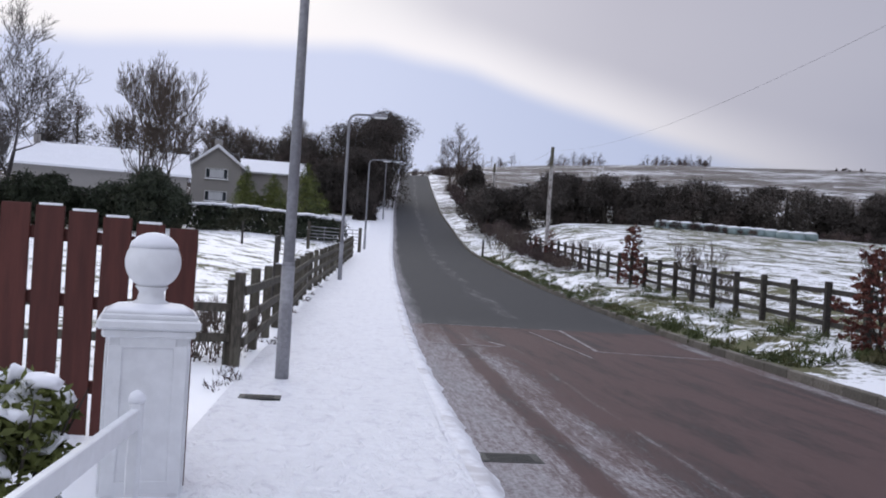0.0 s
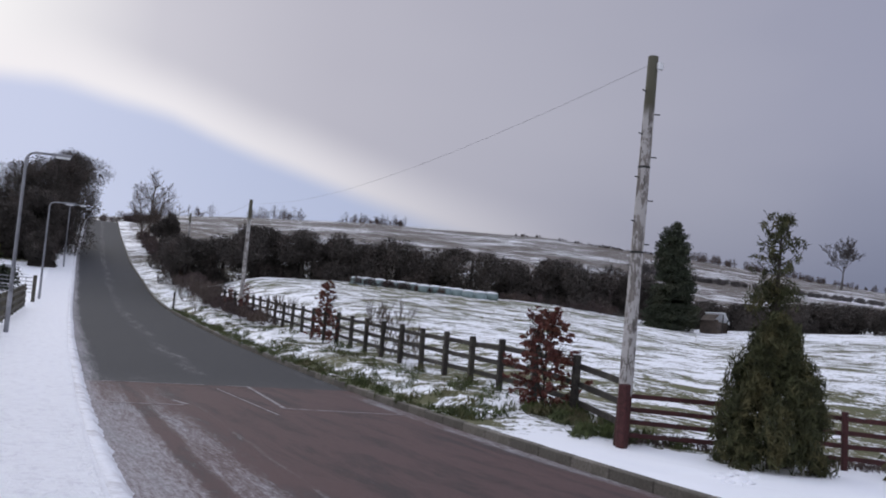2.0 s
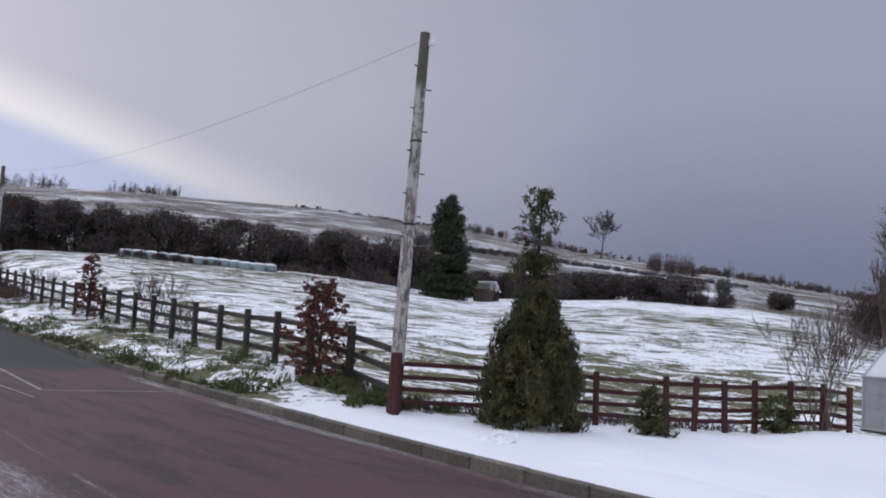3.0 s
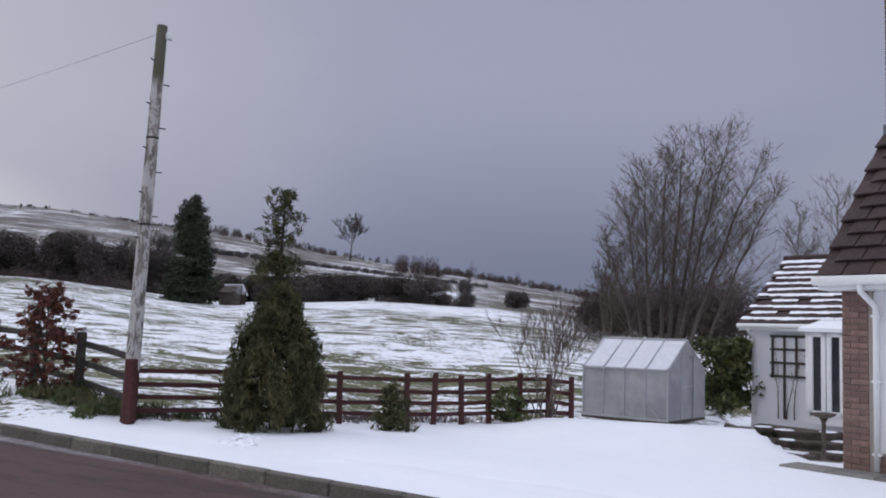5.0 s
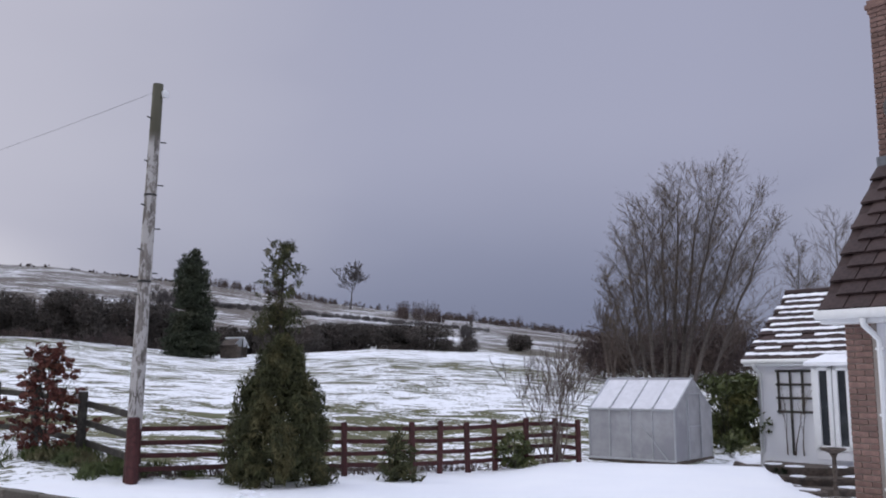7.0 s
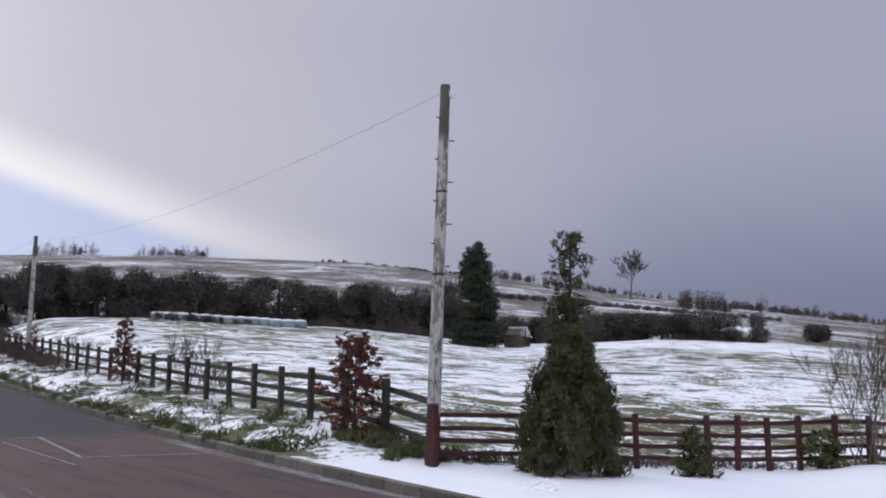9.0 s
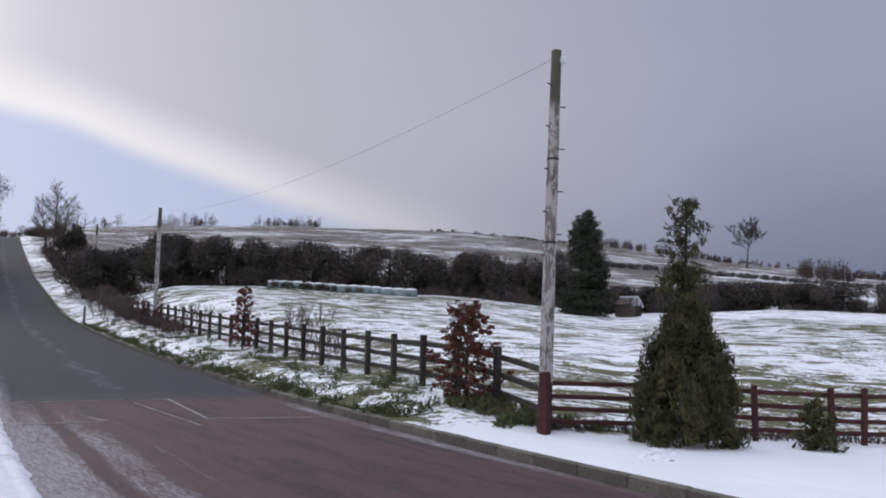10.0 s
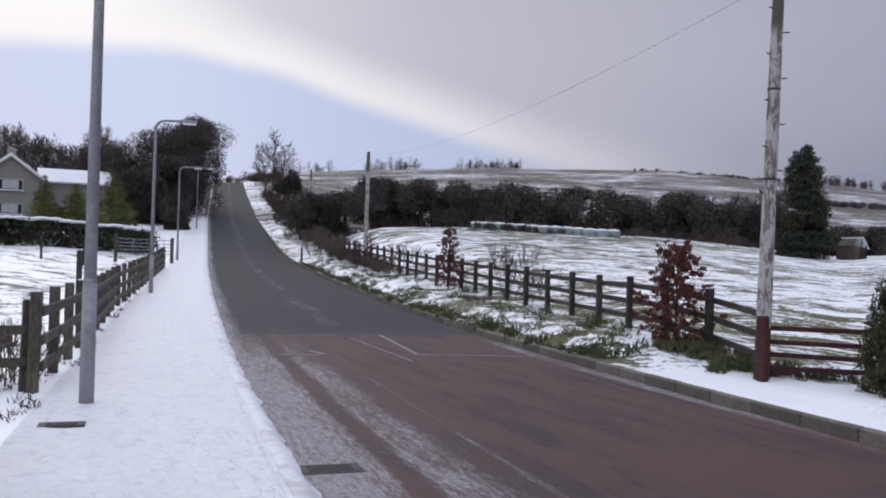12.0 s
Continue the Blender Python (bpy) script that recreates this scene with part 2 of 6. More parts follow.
POLE_WOOD = material("pole_wood", (0.20, 0.18, 0.165), 0.85, vary=0.45, grain=18, stretch=(1, 1, 0.1), extra=pole_look, bump=0.6, depth=0.01)
GALV = material("galvanised_steel", (0.30, 0.30, 0.32), 0.5, 0.35, vary=0.15, grain=20, second=(0.22, 0.22, 0.24), bump=0.1)
WHITE = material("white_paint", (0.80, 0.81, 0.83), 0.45, vary=0.05, grain=9, bump=0.08)
RENDER = material("white_wall_render", (0.80, 0.80, 0.83), 0.85, vary=0.05, grain=60, mottle=0.8, bump=0.35, depth=0.004, bump_scale=120)
PEBBLE = material("grey_render", (0.30, 0.285, 0.27), 0.9, vary=0.12, grain=30, bump=0.3)
BRICK = material("clay_brick", (0.235, 0.145, 0.122), 0.85, vary=0.25, grain=30, second=(0.16, 0.10, 0.088), mottle=6, per_piece=0.55, bump=0.4, depth=0.004)
MORTAR = material("mortar", (0.34, 0.30, 0.27), 0.95, vary=0.15, grain=60, bump=0.3)
TILE = material("brown_roof_tile", (0.043, 0.026, 0.025), 0.75, vary=0.3, grain=20, extra=tile_look, bump=0.4, depth=0.004)
LEAD = material("lead_flashing", (0.16, 0.17, 0.19), 0.6, 0.2, vary=0.2, bump=0.15)
GLASS_DARK = material("window_glass", (0.03, 0.035, 0.04), 0.06, vary=0.1, bump=0.0, spec=0.7)
GLASS_CLEAR = bpy.data.materials.new("clear_window_glass")
GLASS_CLEAR.use_nodes = True
gl = Nodes(GLASS_CLEAR.node_tree)
see, shine, blend = gl.add("ShaderNodeBsdfTransparent"), gl.add("ShaderNodeBsdfGlossy"), gl.add("ShaderNodeMixShader")
shine.inputs["Roughness"].default_value = 0.03
gl.put(blend.inputs[0], gl.math("ADD", gl.add("ShaderNodeFresnel").outputs[0], 0.1, clamp=True))
gl.put(blend.inputs[1], see.outputs[0])
gl.put(blend.inputs[2], shine.outputs[0])
gl.put(gl.add("ShaderNodeOutputMaterial").inputs[0], blend.outputs[0])
CURTAIN = material("net_curtain", (0.55, 0.56, 0.58), 0.9, vary=0.1, grain=40, stretch=(1, 1, 0.1), bump=0.2)
POLYCARB = material("greenhouse_panel", (0.34, 0.34, 0.355), 0.35, vary=0.14, grain=3, second=(0.25, 0.25, 0.27), mottle=0.8, bump=0.1)
POLY_SNOW = material("snow_dusted_panel", (0.66, 0.66, 0.70), 0.5, vary=0.08, grain=6, bump=0.2)
ALU = material("aluminium", (0.45, 0.46, 0.48), 0.4, 0.6, vary=0.1, bump=0.05)
CONIFER = material("dark_conifer_leaf", (0.034, 0.043, 0.025), 0.75, vary=0.4, grain=1.2, second=(0.055, 0.058, 0.034), mottle=0.6, bump=0)
CYPRESS = material("olive_cypress_leaf", (0.050, 0.054, 0.022), 0.85, vary=0.4, grain=6, second=(0.105, 0.094, 0.042), mottle=3.0, bump=0)
GOLDEN = material("golden_conifer_leaf", (0.112, 0.128, 0.033), 0.7, vary=0.4, grain=2, second=(0.053, 0.075, 0.027), mottle=0.8, bump=0)
LAUREL = material("green_shrub_leaf", (0.062, 0.075, 0.024), 0.6, vary=0.5, grain=4, second=(0.125, 0.12, 0.04), mottle=1.5, bump=0)
COPPER = material("copper_beech_leaf", (0.12, 0.040, 0.033), 0.75, vary=0.45, grain=8, second=(0.20, 0.080, 0.055), mottle=3, bump=0)
HEDGE_LEAF = material("winter_hedge_leaf", (0.072, 0.062, 0.055), 0.9, vary=0.4, grain=0.9, second=(0.11, 0.088, 0.078), mottle=0.35, bump=0)
THICKET = material("bare_thicket_twig", (0.075, 0.054, 0.051), 0.9, vary=0.4, grain=0.8, second=(0.112, 0.083, 0.068), mottle=0.3, bump=0)
TWIG = material("bare_twig", (0.12, 0.095, 0.08), 0.9, vary=0.3, grain=4, bump=0)
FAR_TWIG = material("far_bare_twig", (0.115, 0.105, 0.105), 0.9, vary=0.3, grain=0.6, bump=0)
BARK = material("dark_bark", (0.050, 0.042, 0.036), 0.9, vary=0.35, grain=8, bump=0.5, depth=0.02)
BIRCH_BARK = material("birch_bark", (0.105, 0.088, 0.078), 0.75, vary=0.2, grain=8, extra=birch_look, bump=0.3)
BIRCH_LEAF = material("withered_birch_leaf", (0.16, 0.115, 0.05), 0.8, vary=0.35, grain=2, bump=0)
GRASS = material("winter_grass", (0.070, 0.088, 0.032), 0.8, vary=0.45, grain=4, second=(0.13, 0.115, 0.06), mottle=1.2, bump=0)
BALE_WRAP = material("pale_green_bale_wrap", (0.24, 0.31, 0.315), 0.4, vary=0.15, grain=3, second=(0.15, 0.21, 0.21), bump=0.2)
LINE = material("worn_white_line", (0.25, 0.23, 0.235), 0.8, vary=0.3, grain=12, second=(0.13, 0.10, 0.10), mottle=6, bump=0.1)
IRON = material("cast_iron", (0.045, 0.045, 0.045), 0.6, 0.3, vary=0.3, grain=60, bump=0.4)
STONE = material("garden_stone", (0.095, 0.075, 0.062), 0.9, vary=0.3, grain=14, second=(0.055, 0.046, 0.04), mottle=3, bump=0.6, depth=0.01)
FLAG = material("concrete_paving", (0.24, 0.23, 0.21), 0.9, vary=0.2, grain=14, second=(0.16, 0.15, 0.14), mottle=2, bump=0.3)
DISH = material("grey_dish_paint", (0.11, 0.10, 0.095), 0.55, vary=0.1, bump=0.05)
WIRE = material("grey_cable", (0.20, 0.20, 0.22), 0.7, vary=0.1, bump=0)
PLASTIC = material("white_plastic", (0.78, 0.79, 0.80), 0.35, vary=0.04, bump=0)


# ---- mesh helpers ----
rnd = random.Random(7)


class Geo:
    """Gathers vertices and faces for one mesh."""

    def __init__(self):
        self.v, self.f = [], []

    def face_set(self, verts, faces):
        k = len(self.v)
        self.v.extend(tuple(p) for p in verts)
        self.f.extend(tuple(i + k for i in f) for f in faces)
        return self

    def box(self, c, s, b=0.008, m=None):
        """A box with chamfered edges."""
        hx, hy, hz = (x / 2 for x in s)
        b = min(b, hx * 0.45, hy * 0.45, hz * 0.45)
        pts, idx = [], {}
        for sx_ in (-1, 1):
            for sy_ in (-1, 1):
                for sz_ in (-1, 1):
                    for ax in range(3):
                        p = [sx_ * (hx - b), sy_ * (hy - b), sz_ * (hz - b)]
                        p[ax] = (sx_, sy_, sz_)[ax] * (hx, hy, hz)[ax]
                        idx[sx_, sy_, sz_, ax] = len(pts)
                        pts.append(Vector(p))
        faces = []
        for ax in range(3):
            o1, o2 = [(1, 2), (2, 0), (0, 1)][ax]
            for d in (-1, 1):
                loop = []
                for p, q in ((-1, -1), (1, -1), (1, 1), (-1, 1)):
                    k = [0, 0, 0]
                    k[ax], k[o1], k[o2] = d, p, q
                    loop.append(idx[(*k, ax)])
                faces.append(loop if d > 0 else loop[::-1])
        for ax in range(3):
            o1, o2 = [(1, 2), (2, 0), (0, 1)][ax]
            for p in (-1, 1):
                for q in (-1, 1):
                    def key(d, kind):
                        k = [0, 0, 0]
                        k[ax], k[o1], k[o2] = d, p, q
                        return idx[(*k, kind)]
                    loop = [key(-1, o1), key(1, o1), key(1, o2), key(-1, o2)]
                    faces.append(loop if p * q > 0 else loop[::-1])
        for sx_ in (-1, 1):
            for sy_ in (-1, 1):
                for sz_ in (-1, 1):
                    loop = [idx[sx_, sy_, sz_, a_] for a_ in range(3)]
                    faces.append(loop if sx_ * sy_ * sz_ > 0 else loop[::-1])
        c = Vector(c)
        return self.face_set([(m @ p if m else p) + c for p in pts], faces)

    def prism(self, a, b, w, h, up=(0, 0, 1), cham=0.006):
        """A beam from a to b, w wide and h high."""
        a, b = Vector(a), Vector(b)
        d = (b - a)
        y = d.normalized()
        x = y.cross(Vector(up)).normalized()
        z = x.cross(y)
        m = Matrix((x, y, z)).transposed()
        return self.box((a + b) / 2, (w, d.length, h), cham, m)

    def tube(self, pts, radii, n=6, caps=True):
        k = len(self.v)
        pts = [Vector(p) for p in pts]
        for i, p in enumerate(pts):
            d = (pts[min(i + 1, len(pts) - 1)] - pts[max(i - 1, 0)]).normalized()
            x = d.cross(Vector((0.31, 0.95, 0.02)) if abs(d.z) > 0.5 else Vector((0, 0, 1))).normalized()
            y = d.cross(x)
            for j in range(n):
                t = 2 * math.pi * j / n
                self.v.append(tuple(p + (x * math.cos(t) + y * math.sin(t)) * radii[i]))
        for i in range(len(pts) - 1):
            for j in range(n):
                self.f.append((k + i * n + j, k + i * n + (j + 1) % n, k + (i + 1) * n + (j + 1) % n, k + (i + 1) * n + j))
        if caps:
            self.f.append(tuple(k + j for j in range(n))[::-1])
            self.f.append(tuple(k + (len(pts) - 1) * n + j for j in range(n)))
        return self

    def lathe(self, c, profile, n=20):
        k = len(self.v)
        for r, z in profile:
            for j in range(n):
                t = 2 * math.pi * j / n
                self.v.append((c[0] + r * math.cos(t), c[1] + r * math.sin(t), c[2] + z))
        for i in range(len(profile) - 1):
            for j in range(n):
                self.f.append((k + i * n + j, k + i * n + (j + 1) % n, k + (i + 1) * n + (j + 1) % n, k + (i + 1) * n + j))
        self.f.append(tuple(k + j for j in range(n))[::-1])
        self.f.append(tuple(k + (len(profile) - 1) * n + j for j in range(n)))
        return self

    def leaves(self, blobs, count, size, r, droop=0.0, shell=0.0, slim=0.42):
        """Small folded leaf sprays scattered in ellipsoids (centre, radii)."""
        g = np.random.default_rng(r)
        vol = np.array([b[1][0] * b[1][1] * b[1][2] for b in blobs]) ** 0.75
        pick = g.choice(len(blobs), count, p=vol / vol.sum())
        cen = np.array([b[0] for b in blobs])[pick]
        rad = np.array([b[1] for b in blobs])[pick]
        d = g.normal(size=(count, 3))
        d /= np.linalg.norm(d, axis=1)[:, None]
        u = (shell + (1 - shell) * g.random(count)) ** (1 / 2.2)
        p = cen + d * rad * u[:, None] * (0.85 + 0.3 * g.random((count, 1)))
        a_ = g.normal(size=(count, 3))
        a_[:, 2] -= droop
        a_ /= np.linalg.norm(a_, axis=1)[:, None]
        b_ = np.cross(a_, g.normal(size=(count, 3)))
        b_ /= np.linalg.norm(b_, axis=1)[:, None]
        s = size * (0.5 + g.random((count, 1)))
        k = len(self.v)
        quad = np.stack([p - a_ * s, p + b_ * s * slim, p + a_ * s, p - b_ * s * slim], 1).reshape(-1, 3)
        self.v.extend(map(tuple, quad.tolist()))
        self.f.extend((k + 4 * i, k + 4 * i + 1, k + 4 * i + 2, k + 4 * i + 3) for i in range(count))
        return self

    def mesh(self, name, mat, smooth=False):
        me = bpy.data.meshes.new(name)
        me.from_pydata(self.v, [], self.f)
        me.materials.append(mat)
        if smooth:
            me.polygons.foreach_set("use_smooth", [True] * len(me.polygons))
        me.update()
        return me


def part(name, geo, mat, parent=None, label="", smooth=False):
    ob = new(name, geo.mesh(name, mat, smooth) if isinstance(geo, Geo) else geo)
    ob.parent = parent
    return tagged(ob, label)


def thing(name, label, category, at=(0, 0, 0), turn=0.0, group="", kind=""):
    ob = new(name)
    ob.matrix_basis = pose(*at, 0, 0, turn)
    return tagged(ob, label, category, group, kind)


# ---- lie of the land ----
def soft_line(xs, ys):
    """A smooth curve through bends given as two short lists."""
    fine = np.linspace(xs[0], xs[-1], 600)
    v = np.interp(fine, xs, ys)
    k = np.hanning(41)
    pad = np.concatenate([np.linspace(2 * v[0] - v[20], v[0], 20, False), v, np.linspace(v[-1], 2 * v[-1] - v[-21], 21)[1:]])
    v = np.convolve(pad, k / k.sum(), "valid")
    return lambda q: np.interp(q, fine, v)


kerb_left = soft_line([-60, 6, 14, 23, 35, 60, 71, 107, 157, 240], [0.5, 1.07, 1.34, 1.83, 2.45, 3.95, 4.7, 7.0, 11.0, 18.0])
kerb_right = soft_line([-60, 5, 11, 16.5, 25, 40, 71, 106, 156, 240], [6.9, 6.95, 7.15, 7.65, 8.1, 8.8, 10.5, 12.6, 16.6, 23.6])
path_left = soft_line([-60, 6, 12, 27, 38, 60, 88, 157, 240], [-1.5, -1.05, -0.9, -0.45, 0.4, 1.9, 3.9, 8.9, 15.8])
road_z = soft_line([-60, 0, 20, 33, 41, 61, 71, 107, 157, 188, 240], [-0.4, 0, 0.03, 0.42, 0.7, 1.65, 2.35, 6.7, 13.5, 18.2, 21.0])

AZ = [-180, -60, -25, -8, 2, 8, 14, 21, 32, 42, 52, 58, 63, 66, 75, 90, 130, 180]
FIELD = [0.0, 1.2, 2.6, 3.0, 3.2, 3.6, 4.9, 5.05, 4.5, 3.2, 3.7, 3.4, 2.6, 1.9, 1.6, 1.0, 0.2, 0.0]
RIDGE = [2.0, 12.0, 19.0, 20.0, 26.0, 31.3, 33.6, 35.3, 34.8, 29.8, 22.6, 18.9, 15.2, 12.6, 7.5, 5.0, 3.0, 2.0]


def step(v, a_, b_):
    q = np.clip((v - a_) / (b_ - a_), 0, 1)
    return q * q * (3 - 2 * q)


def land(x, y):
    """Height of the ground, without road works."""
    x, y = np.asarray(x, float), np.asarray(y, float)
    d = np.hypot(x, y)
    az = np.degrees(np.arctan2(x, y))
    f, r = np.interp(az, AZ, FIELD), np.interp(az, AZ, RIDGE)
    z = f * np.clip((d - 16) / 59, 0, 1) ** 1.15
    foot = 75 + 18 * step(az, 7, 13)
    z = np.where(d > 75, f + (r - f) * np.clip((d - foot) / (300 - foot), 0, 1) ** 0.95, z)
    z = np.where(d > 300, r * (1 - 0.35 * step(d, 320, 900)), z)
    z = z - 0.35 * step(d, 17.0, 19.0) * step(az, 46, 56) * (1 - step(d, 26, 45))
    z = z - 0.2 * step(d, 12.5, 14.5) * step(az, 39, 46) * (1 - step(az, 58, 64)) * (1 - step(d, 20, 40))
    # the patio by the rear wing lies lower than the lawn
    z = z - 0.5 * step((x - 13.6) * 0.396 - (y - 2.96) * 0.918, -0.1, 0.35) * step(d, 13.4, 14.4) * (1 - step(d, 24, 30)) * (az > 60)
    off = np.maximum(np.maximum(path_left(y) - x, x - kerb_right(y)), 0)
    z = road_z(y) + (z - road_z(y)) * np.where((y < 240) & (y > -60), step(off, 1.0, 9.0), 1)
    z = z + np.where((x > kerb_right(y)) & (y > 12), 0.28 * step(off, 0.3, 1.6) * (1 - step(off, 3.5, 6)) * step(y, 12, 17), 0)
    return z


def ground_z(x, y):
    return float(land(x, y)) + 0.10


# ---- ground sheet ----
def build_ground():
    rings = [0.0] + [0.6 * i for i in range(1, 50)]
    while rings[-1] < 4000:
        rings.append(rings[-1] * 1.035 + 0.02)
    azs = [-180 + 4 * i for i in range(34)] + [-44 + 0.75 * i for i in range(184)] + [94 + 4 * i for i in range(21)]
    R, A = np.meshgrid(rings[1:], np.radians(azs), indexing="ij")
    X, Y = R * np.sin(A), R * np.cos(A)
    Z = land(X, Y) + 0.10
    off = np.maximum(np.maximum(path_left(Y) - X, X - kerb_right(Y)), 0)
    near_road = (Y < 215) & (Y > -60)
    Z = np.where(near_road, Z - 0.45 * (1 - step(off, 0.25, 1.1)), Z)
    bumps = np.array([noise.noise((x * 0.35, y * 0.35, 3.0)) for x, y in zip(X.ravel(), Y.ravel())]).reshape(X.shape)
    Z += bumps * 0.05 * step(R, 16, 30) + bumps * 0.012
    n, m = len(azs), len(rings) - 1
    verts = np.stack([X, Y, Z], -1).reshape(-1, 3).tolist() + [(0, 0, -0.35)]
    faces = [(i * n + j, i * n + (j + 1) % n, (i + 1) * n + (j + 1) % n, (i + 1) * n + j) for i in range(m - 1) for j in range(n)]
    faces += [(m * n, (j + 1) % n, j) for j in range(n)]
    g = Geo()
    g.v, g.f = verts, faces
    me = g.mesh("ground", GROUND, True)
    az = np.degrees(A)
    cover = np.full(X.shape, 0.62)
    fence_y = 11.9 - 0.548 * (X - 9.15)
    lawn = (X > 7.0) & (Y < fence_y - 0.3) & (R < 60)
    cover = np.where((az > 10) & (az < 100) & (R > 15), 0.555, cover)
    cover = np.where((az > 12) & (az < 100) & (R > 15) & (R < 34), 0.55, cover)
    cover = np.where((az > 10) & (R > 45) & (az < 60), 0.57, cover)
    cover = np.where(R > 95, 0.52, cover)
    cover = np.where(R > 900, 0.6, cover)
    cover = np.where((az < 0) & (R > 12) & (R < 80), 0.585, cover)
    cover = np.where((off < 3.2) & (X > 5) & (Y > 12.5), 0.56, cover)
    cover = np.where((off < 1.4) & (X < 5) & (R > 11), 0.62, cover)
    cover = np.where(lawn, 1.0, cover)
    att = me.attributes.new("snow", "FLOAT", "POINT")
    att.data.foreach_set("value", np.append(cover.ravel(), 1.0).astype(np.float32))
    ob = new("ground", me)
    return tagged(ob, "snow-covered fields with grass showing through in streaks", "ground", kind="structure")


def strip(name, inner, outer, z_in, z_out, ys, mat, cols=6, uv=False, wave=0.0):
    """A long surface between two curves along the road."""
    g = Geo()
    uvs = []
    for y in ys:
        a_, b_ = float(inner(y)), float(outer(y))
        for c in range(cols + 1):
            q = c / cols
            x = a_ + (b_ - a_) * q
            dz = wave * noise.noise((x * 1.7, y * 0.9, 1.0)) * (1 if 0 < c < cols else 0)
            g.v.append((x, y, float(road_z(y)) + z_in + (z_out - z_in) * q + dz))
            uvs.append((x - float(kerb_left(y)), y))
    n = cols + 1
    g.f = [(i * n + c, i * n + c + 1, (i + 1) * n + c + 1, (i + 1) * n + c) for i in range(len(ys) - 1) for c in range(cols)]
    me = g.mesh(name, mat, True)
    if uv:
        layer = me.uv_layers.new(name="lane")
        loops = np.zeros(len(me.loops), int)
        me.loops.foreach_get("vertex_index", loops)
        layer.data.foreach_set("uv", np.array(uvs)[loops].ravel().astype(np.float32))
    return new(name, me)


STATIONS = [-50 + i for i in range(50)] + [i * 0.5 for i in range(80)] + [40 + i * 2 for i in range(98)]


def build_road():
    tagged(strip("road", lambda y: kerb_left(y) - 0.1, lambda y: kerb_right(y) + 0.1, 0, 0, STATIONS, ROAD, 12, True),
           "grey and maroon asphalt road with frozen slush along its edges", "road", kind="structure")
    tagged(strip("pavement", lambda y: path_left(y) - 0.15, lambda y: kerb_left(y) - 0.13, 0.125, 0.115, STATIONS, PATH, 10, wave=0.03),
           "footpath under trodden snow", "pavement", kind="structure")
    def verge(name, inner, outer, z_in, sink, snow, label):
        ob = strip(name, inner, outer, 0, 0, STATIONS, GROUND, 8)
        me = ob.data
        for v in me.vertices:
            q = (v.index % 9) / 8
            side = ground_z(v.co.x, v.co.y)
            base = float(road_z(v.co.y)) + z_in
            v.co.z = base + (side + 0.02 - base) * min(1, q * 1.6) - sink * max(0, q - 0.75) * 4 + 0.05 * noise.noise((v.co.x * 1.3, v.co.y * 1.1, 5)) * (0 < q < 1)
        att = me.attributes.new("snow", "FLOAT", "POINT")
        att.data.foreach_set("value", [snow(v.co.x, v.co.y, (v.index % 9) / 8) for v in me.vertices])
        tagged(ob, label, "verge", kind="structure")
    verge("verge_right", lambda y: kerb_right(y) + 0.10, lambda y: kerb_right(y) + 2.0, 0.15, 0.12,
          lambda x, y, q: (1.0 if y < 13 else 0.52 if q < 0.3 else 0.57) if y < 60 else 0.57, "rough grass verge half covered with snow")
    verge("verge_left", lambda y: path_left(y) - 0.10, lambda y: path_left(y) - 1.6, 0.12, 0.12,
          lambda x, y, q: 0.70, "snowy bank beside the footpath")


def kerb_stone(len_, w_, h_):
    g = Geo()
    g.box((0, 0, 0), (w_, len_, h_), 0.018)
    return g


def build_kerbs():
    curve = lambda y: kerb_right(y) + 0.065
    rest = Geo()
    for first, last in ((40.0, 200.0), (-40.0, -6.0)):
        y = first
        while y < last:
            rest.prism((float(curve(y)), y, float(road_z(y)) + 0.02), (float(curve(y + 2)), y + 2, float(road_z(y + 2)) + 0.02), 0.13, 0.26, cham=0.02)
            y += 2
    kerb = tagged(new("kerb_right", rest.mesh("kerb_right", KERB)), "dark wet concrete kerb stones", "kerb", kind="structure")
    me = kerb_stone(0.908, 0.13, 0.28).mesh("kerb_stone", KERB)
    y = -6.0
    while y < 40:
        ob = part("kerb_stone", me, KERB, kerb)
        ym = y + 0.46
        ob.matrix_basis = pose(float(curve(ym)) + rnd.uniform(-0.006, 0.006), ym, float(road_z(ym)) + 0.01 + rnd.uniform(-0.006, 0.006), 0, 0, -math.degrees(math.atan2(float(curve(ym + 0.5) - curve(ym - 0.5)), 1)) + rnd.uniform(-0.4, 0.4))
        y += 0.915
    # snow lies over the kerb on the footpath side and hides its joints
    g = Geo()
    ys = [-40 + 2 * i for i in range(19)] + [-2 + 0.12 * i for i in range(360)] + [42 + 2 * i for i in range(78)]
    for y in ys:
        x, z = float(kerb_left(y)), float(road_z(y))
        wob = 0.05 * noise.noise((0, y * 1.7, 2)) + 0.03 * noise.noise((0, y * 6.0, 4))
        for dx, dz in ((-0.18, 0.122), (-0.155 + wob * 0.2, 0.075), (-0.125, 0.108), (0.0 + wob, 0.10), (0.07 + wob * 0.8, 0.045), (0.13 + wob * 0.9, -0.01)):
            g.v.append((x + dx, y, z + dz + 0.012 * noise.noise((dx * 9, y * 4, 7))))
    g.f = [(i * 6 + c, i * 6 + c + 1, (i + 1) * 6 + c + 1, (i + 1) * 6 + c) for i in range(len(ys) - 1) for c in range(5)]
    tagged(new("kerb_left", g.mesh("kerb_left", KERB_SNOWY, True)), "concrete kerb smothered in dirty snow", "kerb", kind="structure")


build_ground()
build_road()
build_kerbs()


